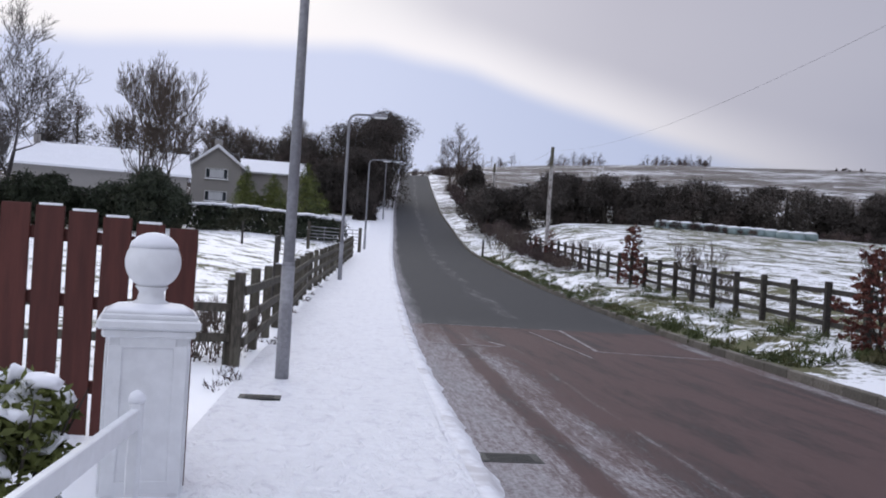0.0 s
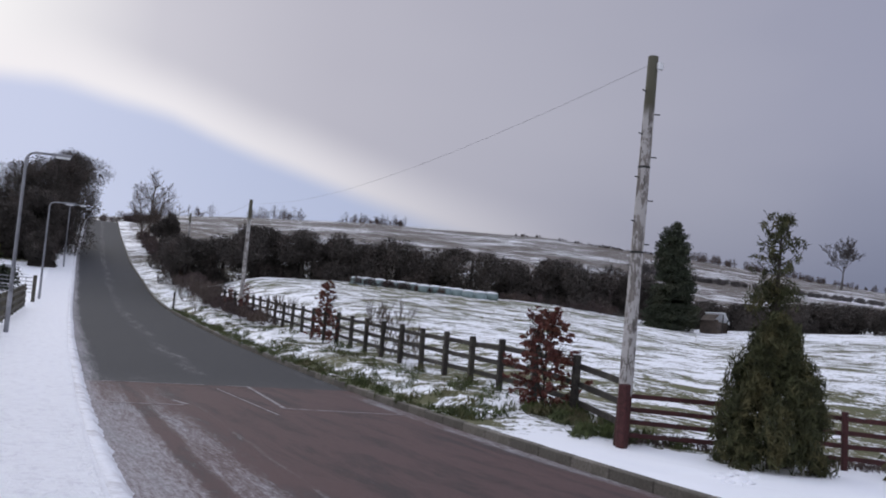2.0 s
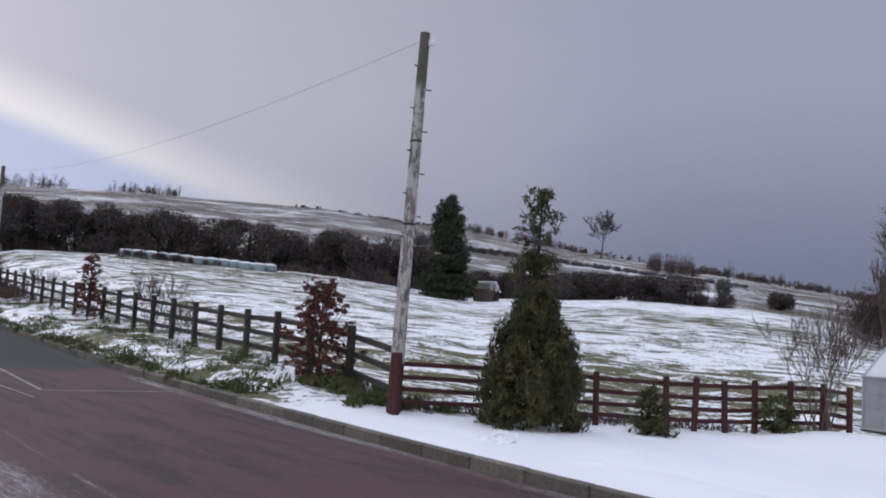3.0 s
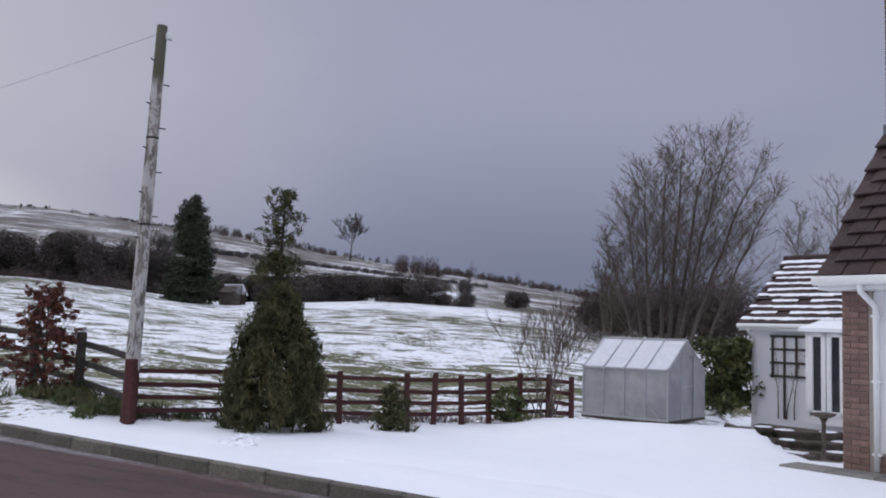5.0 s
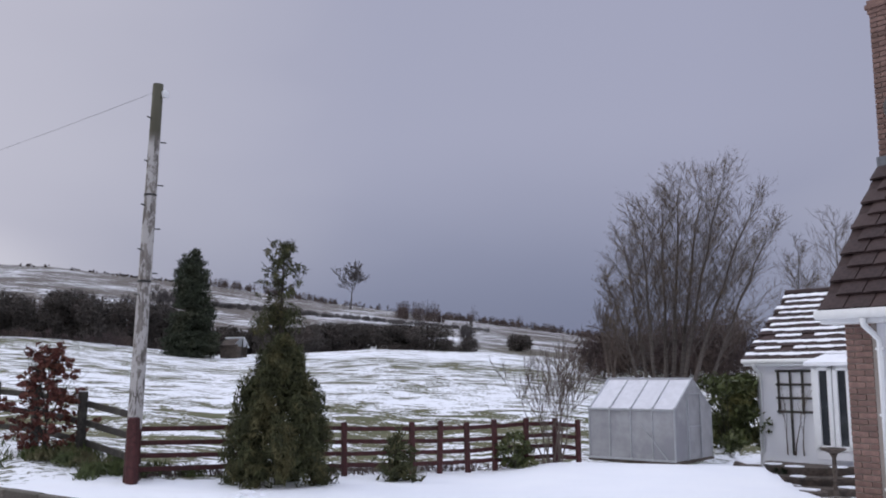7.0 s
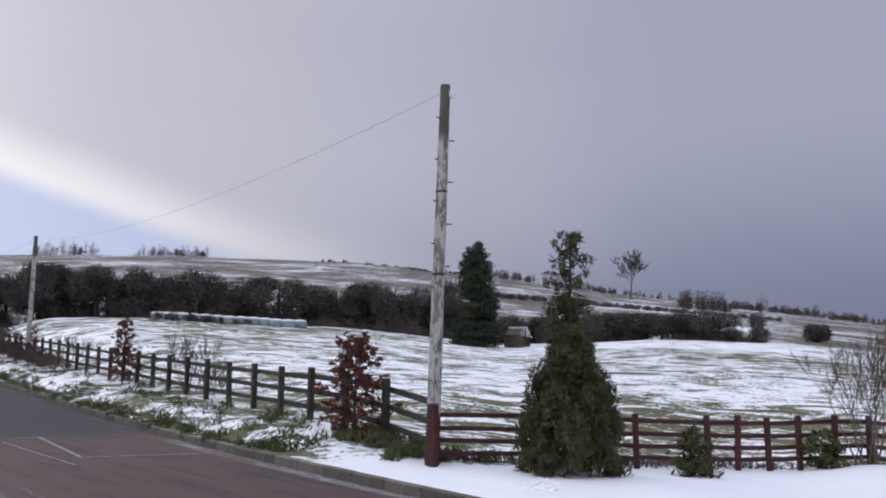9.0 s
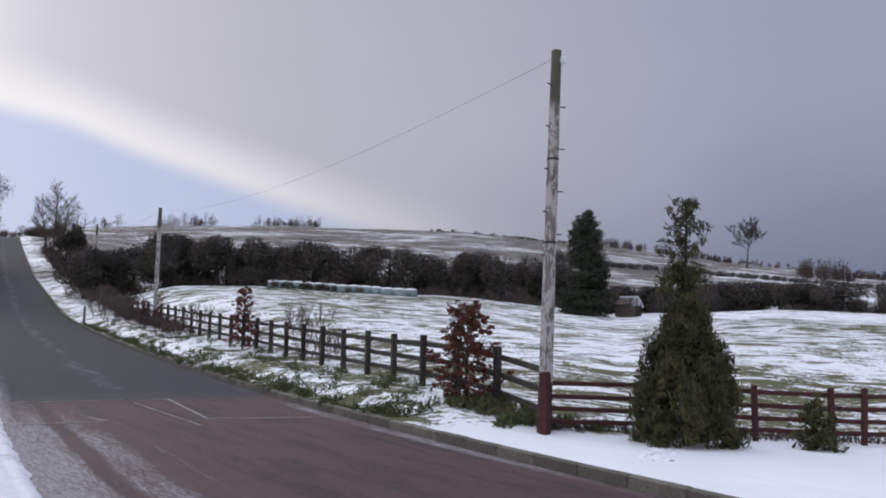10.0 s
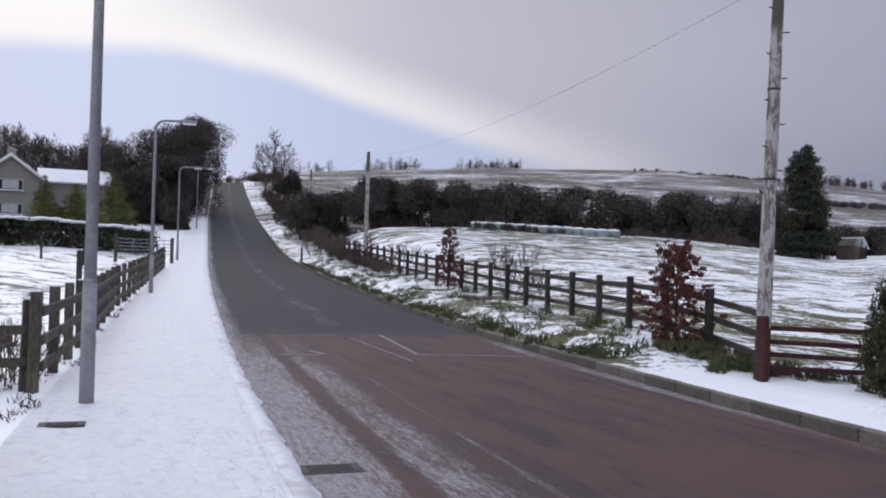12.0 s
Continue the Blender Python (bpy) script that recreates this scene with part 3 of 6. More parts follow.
def road_line(pts, w_=0.1):
    g = Geo()
    for (x0, y0), (x1, y1) in zip(pts, pts[1:]):
        g.prism((x0, y0, float(road_z(y0)) + 0.004), (x1, y1, float(road_z(y1)) + 0.004), w_, 0.006, cham=0.001)
    return g


for line in ([(5.38, 20.97), (5.05, 16.8), (7.3, 16.3)], [(1.9, 16.95), (3.2, 16.9)], [(3.3, 17.0), (3.12, 17.7)], [(2.2, 21.0), (4.4, 21.0)], [(5.38, 20.97), (4.9, 20.98)]):
    tagged(part("road_marking", road_line(line, 0.085), LINE), "worn white painted line on the road", "road marking", kind="structure")


tagged(part("road_marking", road_line([(4.5, 20.2), (4.62, 15.7)], 0.05), LINE), "worn white painted line on the road", "road marking", kind="structure")


def manhole(x, y, z, sx_, sy_, label):
    ob = thing("manhole_cover", label, "manhole cover", (x, y, z))
    g = Geo()
    g.box((0, 0, -0.004), (sx_, sy_, 0.014), 0.004)
    part("frame", g, IRON, ob)
    lid = Geo()
    lid.box((0, 0, -0.001), (sx_ - 0.06, sy_ - 0.06, 0.014), 0.004)
    for i in range(5):
        lid.box((0, -sy_ * 0.3 + i * sy_ * 0.15, 0.007), (sx_ * 0.7, 0.02, 0.006), 0.002)
    part("lid", lid, IRON, ob)


manhole(1.5, 7.65, float(road_z(7.65)) + 0.003, 0.55, 0.34, "iron manhole cover in slush at the road's edge")
manhole(-0.72, 9.5, float(road_z(9.5)) + 0.126, 0.42, 0.24, "small iron cover showing through the footpath snow")


# ---- fences ----
def rail_fence(name, pts, height, rails, mat, label, post=(0.11, 0.11), rail=(0.045, 0.11), snow=True, side=1, extra=0.08, jitter=0.02):
    """Posts at the given places, with rails from post to post."""
    x0, y0 = pts[0]
    ob = thing(name, label, "fence", (x0, y0, ground_z(x0, y0)))
    base = [Vector((x - x0, y - y0, ground_z(x, y) - ground_z(x0, y0))) for x, y in pts]
    for i, p in enumerate(base):
        g = Geo()
        h = height + extra + rnd.uniform(-jitter, jitter)
        d = base[min(i + 1, len(base) - 1)] - base[max(i - 1, 0)]
        m = Matrix.Rotation(math.atan2(d.y, d.x), 3, "Z") @ Matrix.Rotation(rnd.uniform(-0.02, 0.02), 3, "X") @ Matrix.Rotation(rnd.uniform(-0.02, 0.02), 3, "Y")
        g.box(p + Vector((0, 0, h / 2 - 0.15)), (post[0], post[1], h + 0.3), 0.012, m)
        part("post", g, mat, ob)
        if snow:
            c = Geo()
            c.box(p + Vector((0, 0, h + 0.006)), (post[0] * 0.9, post[1] * 0.9, 0.022), 0.01, m)
            part("snow_cap", c, SNOW, ob, "thin cap of snow")
    for p, q in zip(base, base[1:]):
        d = (q - p).normalized()
        off = Vector((-d.y, d.x, 0)).normalized() * side * (post[1] / 2 + rail[0] / 2 - 0.005)
        for z in rails:
            g = Geo()
            j = Vector((0, 0, rnd.uniform(-0.012, 0.012)))
            g.prism(p + off + Vector((0, 0, z)) + j, q + off + Vector((0, 0, z)) - j, rail[0], rail[1])
            part("rail", g, mat, ob)
    return ob


def along(pts, gap):
    """Places at even gaps along a bent line."""
    out, left = [pts[0]], gap
    for (x0, y0), (x1, y1) in zip(pts, pts[1:]):
        seg = math.hypot(x1 - x0, y1 - y0)
        t = left
        while t <= seg + 1e-6:
            out.append((x0 + (x1 - x0) * t / seg, y0 + (y1 - y0) * t / seg))
            t += gap
        left = t - seg
    return out


FENCE_RIGHT = [(10.05, 14.6), (10.75, 21.0), (11.5, 31.6), (12.2, 45.0), (12.9, 60.0)]
rail_fence("field_fence", along(FENCE_RIGHT, 1.8), 1.08, (0.28, 0.62, 0.96), RAIL_WOOD, "dark weathered three-rail timber fence along the field", post=(0.13, 0.13), side=-1)
rail_fence("corner_fence", [(10.05, 14.6), (9.3, 12.05)], 1.0, (0.28, 0.62, 0.96), RAIL_WOOD, "short return of dark timber fence beside the pole", side=1)
RED_AZ = [37.6, 44.0, 50.0, 54.2, 55.9, 57.6, 59.3, 61.2, 63.0, 64.4]


def red_point(az):
    t = math.tan(radians(az))
    y = (11.9 + 0.548 * 9.15) / (1 + 0.548 * t)
    return (y * t, y)


rail_fence("garden_fence", [red_point(a_) for a_ in RED_AZ], 0.86, (0.18, 0.38, 0.58, 0.80), RED_WOOD, "red-stained low timber rail fence at the lawn's edge", post=(0.09, 0.09), rail=(0.035, 0.075), snow=False, side=1, extra=0.06)
g = Geo()
g.box((0, 0, 0.42), (0.15, 0.15, 1.14), 0.02)
ob = thing("gate_post", "stout red-painted timber post beside the telegraph pole", "post", (8.92, 11.62, ground_z(8.92, 11.62)), 20)
part("post", g, RED_WOOD, ob)

LEFT_LINE = [(-1.22, 11.9), (-1.0, 18.0), (-0.72, 27.0), (0.1, 38.0), (1.2, 52.0)]
rail_fence("roadside_fence", along(LEFT_LINE, 1.8), 1.12, (0.3, 0.62, 0.96), OLD_WOOD, "weathered grey-brown three-rail fence beside the footpath", post=(0.13, 0.13), rail=(0.045, 0.12), side=-1)
rail_fence("side_fence", [(-1.32, 12.0), (-3.0, 11.6), (-4.8, 11.2)], 1.0, (0.35, 0.75), OLD_WOOD, "weathered side fence overgrown with bare brambles", post=(0.12, 0.12))


def board_fence():
    y0, x_end = 7.35, -1.13
    ob = thing("board_fence", "tall red-brown vertical board fence with narrow gaps", "fence", (x_end, y0, ground_z(x_end, y0)))
    pitch, wd = 0.252, 0.216
    for i in range(14):
        g = Geo()
        x = -wd / 2 - i * pitch
        h = 1.66 + 0.028 * i + rnd.uniform(-0.01, 0.01)
        g.box((x, 0.012 * i, h / 2 - 0.05), (wd, 0.022, h + 0.1), 0.006, Matrix.Rotation(rnd.uniform(-0.006, 0.006), 3, "Y"))
        part("board", g, BROWN_BOARD, ob)
        if 1 <= i <= 4:
            s = Geo()
            s.box((x, 0.012 * i, h + 0.008), (wd * 0.8, 0.024, 0.02), 0.008)
            part("snow_cap", s, SNOW, ob, "strip of snow on the board's end")
    for z in (0.35, 1.0, 1.5):
        g = Geo()
        g.prism((0.0, 0.04, z), (-3.5, 0.21, z + 0.2), 0.045, 0.1)
        part("rail", g, BROWN_BOARD, ob)


board_fence()


def gate_pillar(x, y):
    ob = thing("gate_pillar", "white-painted gate pillar with ball finial and snow on top", "gate pillar", (x, y, ground_z(x, y) - 0.02), 11)
    g = Geo()
    g.box((0, 0, 0.52), (0.47, 0.47, 1.06), 0.012)
    part("shaft", g, WHITE, ob)
    for a_ in range(4):
        m = Matrix.Rotation(a_ * math.pi / 2, 3, "Z")
        g = Geo()
        for px, pz, w_, h_ in ((-0.2, 0.5, 0.08, 0.9), (0.2, 0.5, 0.08, 0.9), (0, 0.98, 0.32, 0.09), (0, 0.08, 0.32, 0.1)):
            g.box(m @ Vector((px * 0.94, -0.241, pz)), (w_, 0.014, h_), 0.005, m)
        part("panel_frame", g, WHITE, ob)
    g = Geo()
    for z, s, h in ((1.02, 0.54, 0.05), (1.075, 0.60, 0.06), (1.12, 0.56, 0.035)):
        g.box((0, 0, z), (s, s, h), 0.014)
    part("cap", g, WHITE, ob)
    g = Geo()
    k = len(g.v)
    for s, z in ((0.54, 1.135), (0.40, 1.175), (0.2, 1.19)):
        for u, v in ((-1, -1), (1, -1), (1, 1), (-1, 1)):
            g.v.append((u * s / 2, v * s / 2, z))
    for i in range(2):
        for j in range(4):
            g.f.append((4 * i + j, 4 * i + (j + 1) % 4, 4 * i + 4 + (j + 1) % 4, 4 * i + 4 + j))
    g.f += [(8, 9, 10, 11), (3, 2, 1, 0)]
    part("cap_snow", g, SNOW, ob, "layer of snow on the cap", True)
    g = Geo()
    g.lathe((0, 0, 1.17), [(0.11, 0), (0.115, 0.02), (0.085, 0.04), (0.075, 0.09), (0.095, 0.115), (0.1, 0.125)], 24)
    part("finial_neck", g, WHITE, ob, smooth=True)
    g = Geo()
    g.lathe((0, 0, 1.445), [(0.02, -0.165)] + [(0.17 * math.cos(t), 0.17 * math.sin(t)) for t in np.linspace(-1.35, 1.35, 15)] + [(0.02, 0.168)], 28)
    part("ball", g, WHITE, ob, smooth=True)
    g = Geo()
    g.lathe((0.0, 0, 1.45), [(0.150, 0.085), (0.138, 0.118), (0.10, 0.155), (0.05, 0.178), (0.01, 0.183)], 24)
    part("ball_snow", g, SNOW, ob, "cap of snow on the ball", True)
    g = Geo()
    g.box((0.258, 0.1, 0.5), (0.02, 0.16, 1.0), 0.004)
    part("hinge_board", g, BROWN_BOARD, ob, "narrow dark brown board on the pillar's side")
    return ob


gate_pillar(-1.2, 6.0)


def white_gate():
    x, y = -1.14, 5.45
    ob = thing("garden_gate", "white-painted wooden gate standing open beside the pillar", "gate", (x, y, ground_z(x, y)))
    g = Geo()
    g.box((0, 0, 0.31), (0.07, 0.09, 0.66), 0.01)
    part("stile", g, WHITE, ob)
    g = Geo()
    g.lathe((0, 0, 0.64), [(0.045, 0), (0.05, 0.015), (0.04, 0.05), (0.01, 0.07)], 12)
    part("stile_snow", g, SNOW, ob, "rounded knob of snow", True)
    g = Geo()
    g.box((0, -2.6, 0.36), (0.07, 0.09, 0.9), 0.01)
    part("stile", g, WHITE, ob)
    for z0, z1 in ((0.55, 0.62), (0.06, 0.06)):
        g = Geo()
        g.prism((0, -0.03, z0), (0.0, -2.6, z1), 0.045, 0.12)
        part("rail", g, WHITE, ob)


white_gate()


# ---- lamps and poles ----
def street_lamp(x, y, h, label):
    z = ground_z(x, y) + 0.02
    ob = thing("street_lamp", label, "street lamp", (x, y, z - 0.03), 0, "street lamps along the footpath")
    g = Geo()
    g.tube([(0, 0, -0.2), (0, 0, 1.35)], [0.080, 0.076], 16)
    g.lathe((0, 0, 1.35), [(0.076, 0), (0.072, 0.03), (0.068, 0.05)], 16)
    part("base_column", g, GALV, ob, smooth=True)
    g = Geo()
    arc = [(0, 0, 1.38), (0, 0, h - 0.35)] + [(0.3 * (1 - math.cos(t)), 0, h - 0.35 + 0.3 * math.sin(t)) for t in np.linspace(0.25, 1.5, 6)] + [(0.85, 0, h - 0.03)]
    g.tube(arc, [0.068, 0.05] + [0.042] * 7, 12)
    part("shaft", g, GALV, ob, smooth=True)
    g = Geo()
    g.box((0, -0.078, 0.7), (0.08, 0.014, 0.45), 0.004)
    part("door", g, GALV, ob)
    g = Geo()
    g.box((1.1, 0, h - 0.03), (0.62, 0.2, 0.1), 0.035)
    head = part("lantern", g, GALV, ob)
    g = Geo()
    g.box((1.14, 0, h - 0.1), (0.46, 0.16, 0.07), 0.03)
    part("bowl", g, PLASTIC, head, "pale plastic bowl")
    return ob


street_lamp(-0.57, 10.8, 6.1, "tall galvanised steel street lamp column on the footpath")
street_lamp(0.33, 33.6, 6.2, "grey street lamp with bracket arm over the footpath")
street_lamp(2.2, 60.8, 6.1, "grey street lamp with bracket arm farther up the road")
street_lamp(5.1, 92.0, 6.0, "grey street lamp near the dark trees")


def telegraph_pole(x, y, h, lean, r0, label, steps=True):
    ob = thing("telegraph_pole", label, "telegraph pole", (x, y, ground_z(x, y) - 0.02))
    g = Geo()
    g.tube([(lean[0] * t, lean[1] * t, -0.3 + (h + 0.3) * t) for t in np.linspace(0, 1, 9)], [r0 * (1 - 0.3 * t) for t in np.linspace(0, 1, 9)], 16)
    part("shaft", g, POLE_WOOD, ob, smooth=True)
    if steps:
        for i in range(9):
            z = 2.9 + i * 0.36
            t = z / h
            s = 1 if i % 2 else -1
            g = Geo()
            g.tube([(lean[0] * t + s * 0.09, lean[1] * t, z), (lean[0] * t + s * 0.2, lean[1] * t - 0.05, z)], [0.011, 0.011], 6)
            part("step_bolt", g, IRON, ob)
        for z in (3.1, 4.5):
            g = Geo()
            t = z / h
            g.lathe((lean[0] * t, lean[1] * t, z), [(r0 * (1 - 0.3 * t) + 0.004, 0), (r0 * (1 - 0.3 * t) + 0.006, 0.035)], 16)
            part("band", g, IRON, ob)
        g = Geo()
        g.box((lean[0] + 0.07, lean[1] - 0.1, h - 0.17), (0.11, 0.07, 0.12), 0.015)
        part("junction_box", g, PLASTIC, ob, "small white plastic junction box")
    return ob


telegraph_pole(9.07, 11.85, 6.38, (0.195, -0.045), 0.12, "weathered flaking telegraph pole with step bolts and red-painted foot")
telegraph_pole(12.45, 51.9, 6.6, (0.05, 0), 0.14, "plain wooden telegraph pole among the roadside shrubs", False)
telegraph_pole(14.3, 81.0, 6.3, (0.0, 0), 0.14, "distant wooden telegraph pole by the hedge", False)


def cable(a_, b_, sag, r_=0.009):
    a_, b_ = Vector(a_), Vector(b_)
    ob = thing("overhead_cable", "thin overhead telephone wire strung between poles", "cable", a_)
    pts = []
    for t in np.linspace(0, 1, 25):
        p = (b_ - a_) * t
        p.z -= sag * 4 * t * (1 - t)
        pts.append(p)
    g = Geo()
    g.tube(pts, [r_] * 25, 5)
    part("wire", g, WIRE, ob)


cable((9.26, 11.78, ground_z(9.2, 11.75) + 6.25), (12.5, 51.9, ground_z(12.45, 51.9) + 6.4), 0.75, 0.0035)
cable((12.5, 51.9, ground_z(12.45, 51.9) + 6.4), (14.3, 81.0, ground_z(14.3, 81.0) + 6.1), 0.5, 0.006)


# ---- trees and shrubs ----
def grow(g, p, d, length, r0, depth, R, sides=5, spread=0.6, up=0.15, kids=(3, 4), tips=None, shrink=0.68, thin=0.004, wig=0.12, fine=None):
    """A branch of three bends with its own side branches."""
    pts, rad = [p.copy()], [r0]
    for i in range(3):
        d = (d + Vector((R.gauss(0, wig), R.gauss(0, wig), R.gauss(0, wig * 0.5) + up * 0.3))).normalized()
        p = p + d * length / 3
        pts.append(p.copy())
        rad.append(r0 * (1 - 0.2 * (i + 1)))
    (fine if fine and depth < 3 else g).tube(pts, rad, sides if depth > 1 else 3, False)
    if depth <= 0:
        if tips is not None:
            tips.append(p)
        return
    for k in range(R.randint(*kids)):
        i = R.choice((1, 2, 2, 3, 3))
        ax = Vector((R.gauss(0, 1), R.gauss(0, 1), R.gauss(0, 0.5) + up)).normalized()
        nd = (d * (1 - spread * 0.5) + ax * spread).normalized()
        grow(g, pts[i], nd, length * shrink * R.uniform(0.75, 1.15), max(rad[i] * 0.58, thin), depth - 1, R, sides, spread, up, kids, tips, shrink, thin, wig, fine)
    grow(g, pts[3], d, length * shrink, max(rad[3] * 0.8, thin), depth - 1, R, sides, spread, up, kids, tips, shrink, thin, wig, fine)


def bare_tree(name, label, at, h, seed_, depth=5, r0=0.16, bark=BARK, twig=None, spread=0.55, up=0.35, stems=1, group="", category="tree", kids=(2, 3), leaf=None, fan=0.15, thin=0.004, wig=0.12, shrink=0.68):
    R = random.Random(seed_)
    ob = thing(name, label, category, at, 0, group)
    tips = []
    for s in range(stems):
        g, fine = Geo(), Geo()
        a_ = R.uniform(0, 6.28) if stems < 3 else s * 6.28 / stems + R.uniform(-0.3, 0.3)
        d = Vector((math.cos(a_) * fan * (stems > 1), math.sin(a_) * fan * (stems > 1), 1)).normalized()
        grow(g, Vector((math.cos(a_) * 0.12 * (stems > 1), math.sin(a_) * 0.12 * (stems > 1), -0.15)), d, h * 0.34, r0, depth, R, 6, spread, up, kids, tips, shrink, thin, wig, fine)
        part("trunk", g, bark, ob)
        part("twig_crown", fine, bark, ob)
    if leaf:
        g = Geo()
        pick = [t for t in tips if R.random() < leaf[1]]
        g.leaves([(tuple(t), (0.3, 0.3, 0.3)) for t in pick], len(pick) * leaf[2], leaf[3], seed_)
        part("crown", g, leaf[0], ob)
    return ob


def crown_tree(name, label, at, h, wd, seed_, leaf, count, size, category="tree", group="", trunk=0.2, bare=0.12, lumps=9, cone=False, taper=0.75):
    """An evergreen or hedge tree: a tapered trunk, limbs and a ragged crown of leaf sprays."""
    R = random.Random(seed_)
    ob = thing(name, label, category, at, 0, group)
    g = Geo()
    g.tube([(0, 0, -0.3), (0.03 * h * R.uniform(-1, 1) * 0.3, 0, h * 0.5), (0, 0, h * 0.9)], [trunk * 1.2, trunk * 0.7, trunk * 0.15], 7)
    part("trunk", g, BARK, ob)
    for i in range(4):
        z = h * R.uniform(0.2, 0.75)
        a_ = R.uniform(0, 6.28)
        q = wd * 0.4 * (1 - z / h if cone else 1)
        g = Geo()
        g.tube([(0, 0, z), (math.cos(a_) * q, math.sin(a_) * q, z + 0.1 * h)], [trunk * 0.3, trunk * 0.08], 4)
        part("limb", g, BARK, ob)
    blobs = []
    if cone:
        n = lumps
        for i in range(n):
            t = (i + 0.5) / n
            rr = wd / 2 * (1 - t) ** taper * R.uniform(0.85, 1.1)
            for k in range(5):
                a_ = R.uniform(0, 6.28)
                blobs.append(((math.cos(a_) * rr * 0.5, math.sin(a_) * rr * 0.5, h * (bare + (1 - bare) * t)), (rr * 0.62 + 0.05, rr * 0.62 + 0.05, h / n * 0.9)))
    else:
        for i in range(lumps):
            a_, q = R.uniform(0, 6.28), math.sqrt(R.random()) * 0.36 * wd
            z = h * R.uniform(bare + 0.15, 0.86)
            s = wd * R.uniform(0.16, 0.30)
            blobs.append(((math.cos(a_) * q, math.sin(a_) * q, z), (s, s, min(s * R.uniform(0.8, 1.3), h * 0.98 - z))))
    g = Geo()
    g.leaves(blobs, count, size * 1.25, seed_, 0.2, 0.2, 0.22)
    part("crown", g, leaf, ob)
    return ob


def polar(az, d):
    return (d * math.sin(radians(az)), d * math.cos(radians(az)))


def spot(az, d, sink=0.0):
    x, y = polar(az, d)
    return (x, y, ground_z(x, y) - sink)


# hedgerow of trees behind the field
protos = [crown_tree("hedge_tree", "dark ivy-clad hedgerow tree behind the snowy field", spot(14 + 3 * i, 81), 4.8, 5.0, 40 + i, HEDGE_LEAF, 9500, 0.115, group="field hedgerow", lumps=12, bare=-0.1) for i in range(4)]
R = random.Random(3)
az = 9.5
while az < 40:
    k = R.choice(protos)
    x, y, z = spot(az, 81 + R.uniform(-2.5, 2.5))
    ob = copy_thing(k, Matrix.Translation((x, y, z - 0.3)) @ Matrix.Rotation(R.uniform(0, 6.28), 4, "Z"))
    s = R.uniform(0.80, 1.04)
    ob.scale = (s * 1.05, s * 1.05, s)
    az += R.uniform(1.0, 1.7)
az = 41.2
while az < 58:
    x, y, z = spot(az, 90 + R.uniform(-2, 2))
    ob = copy_thing(R.choice(protos), Matrix.Translation((x, y, z - 0.3)) @ Matrix.Rotation(R.uniform(0, 6.28), 4, "Z"))
    s = R.uniform(0.66, 0.80) * (1 if az < 55.6 else 0.6)
    ob.scale = (s * 1.5, s * 1.5, s)
    az += R.uniform(0.8, 1.2)

crown_tree("cypress_tree", "tall dense dark evergreen cypress at the field's far side", spot(40.1, 68, 0.2), 7.9, 3.9, 51, CONIFER, 30000, 0.11, taper=0.34, cone=True, trunk=0.25, bare=0.02, lumps=22)


# ---- garden shrubs and trees near the lawn ----
def garden_cypress(x, y):
    """A dense cone with a thin feathery leader."""
    R = random.Random(61)
    ob = thing("garden_cypress", "dense olive-green conifer with a sparse feathery leader on the snowy lawn", "conifer", (x, y, ground_z(x, y) - 0.05))
    g = Geo()
    g.tube([(0, 0, -0.2), (0.02, 0, 1.6), (0.0, 0.01, 2.7), (0.03, 0, 3.75)], [0.09, 0.06, 0.03, 0.01], 7)
    for i in range(34):
        z = R.uniform(2.5, 3.65)
        a_, q = R.uniform(0, 6.28), R.uniform(0.2, 0.42) * (1.15 - (z - 2.5) / 2.2)
        g.tube([(0.02, 0, z), (math.cos(a_) * q * 0.6, math.sin(a_) * q * 0.6, z + 0.10), (math.cos(a_) * q, math.sin(a_) * q, z + 0.24)], [0.01, 0.007, 0.003], 4)
    part("trunk", g, BARK, ob)
    blobs = []
    for i in range(300):
        z = R.uniform(0.05, 2.0)
        r_ = (1.12 - 0.31 * z if z > 0.3 else 1.0) * (1 if z < 1.5 else 1 - (z - 1.5) * 0.75)
        a_ = R.uniform(0, 6.28)
        q = r_ * math.sqrt(R.uniform(0.25, 1.0)) * 0.86
        blobs.append(((math.cos(a_) * q, math.sin(a_) * q, z), (0.13, 0.13, 0.21)))
    g = Geo()
    g.leaves(blobs, 34000, 0.055, 62, -1.2, 0.1, 0.17)
    part("foliage", g, CYPRESS, ob)
    blobs = [((R.gauss(0, 0.13), R.gauss(0, 0.13), R.uniform(1.9, 2.75)), (0.16, 0.16, 0.2)) for i in range(26)]
    g = Geo()
    g.leaves(blobs, 3800, 0.05, 63, -1.2, slim=0.17)
    part("upper_foliage", g, CYPRESS, ob)
    blobs = []
    for i in range(60):
        z = R.uniform(2.65, 3.78)
        a_, q = R.uniform(0, 6.28), R.uniform(0.05, 0.42) * (1.2 - (z - 2.6) / 2.0)
        blobs.append(((math.cos(a_) * q, math.sin(a_) * q, z), (0.07, 0.07, 0.09)))
    g = Geo()
    g.leaves(blobs, 1700, 0.045, 64, -0.8, slim=0.2)
    part("leader_foliage", g, CYPRESS, ob, "sparse feathery tuft")


x, y = polar(46.1, 14.3)
garden_cypress(x, y)


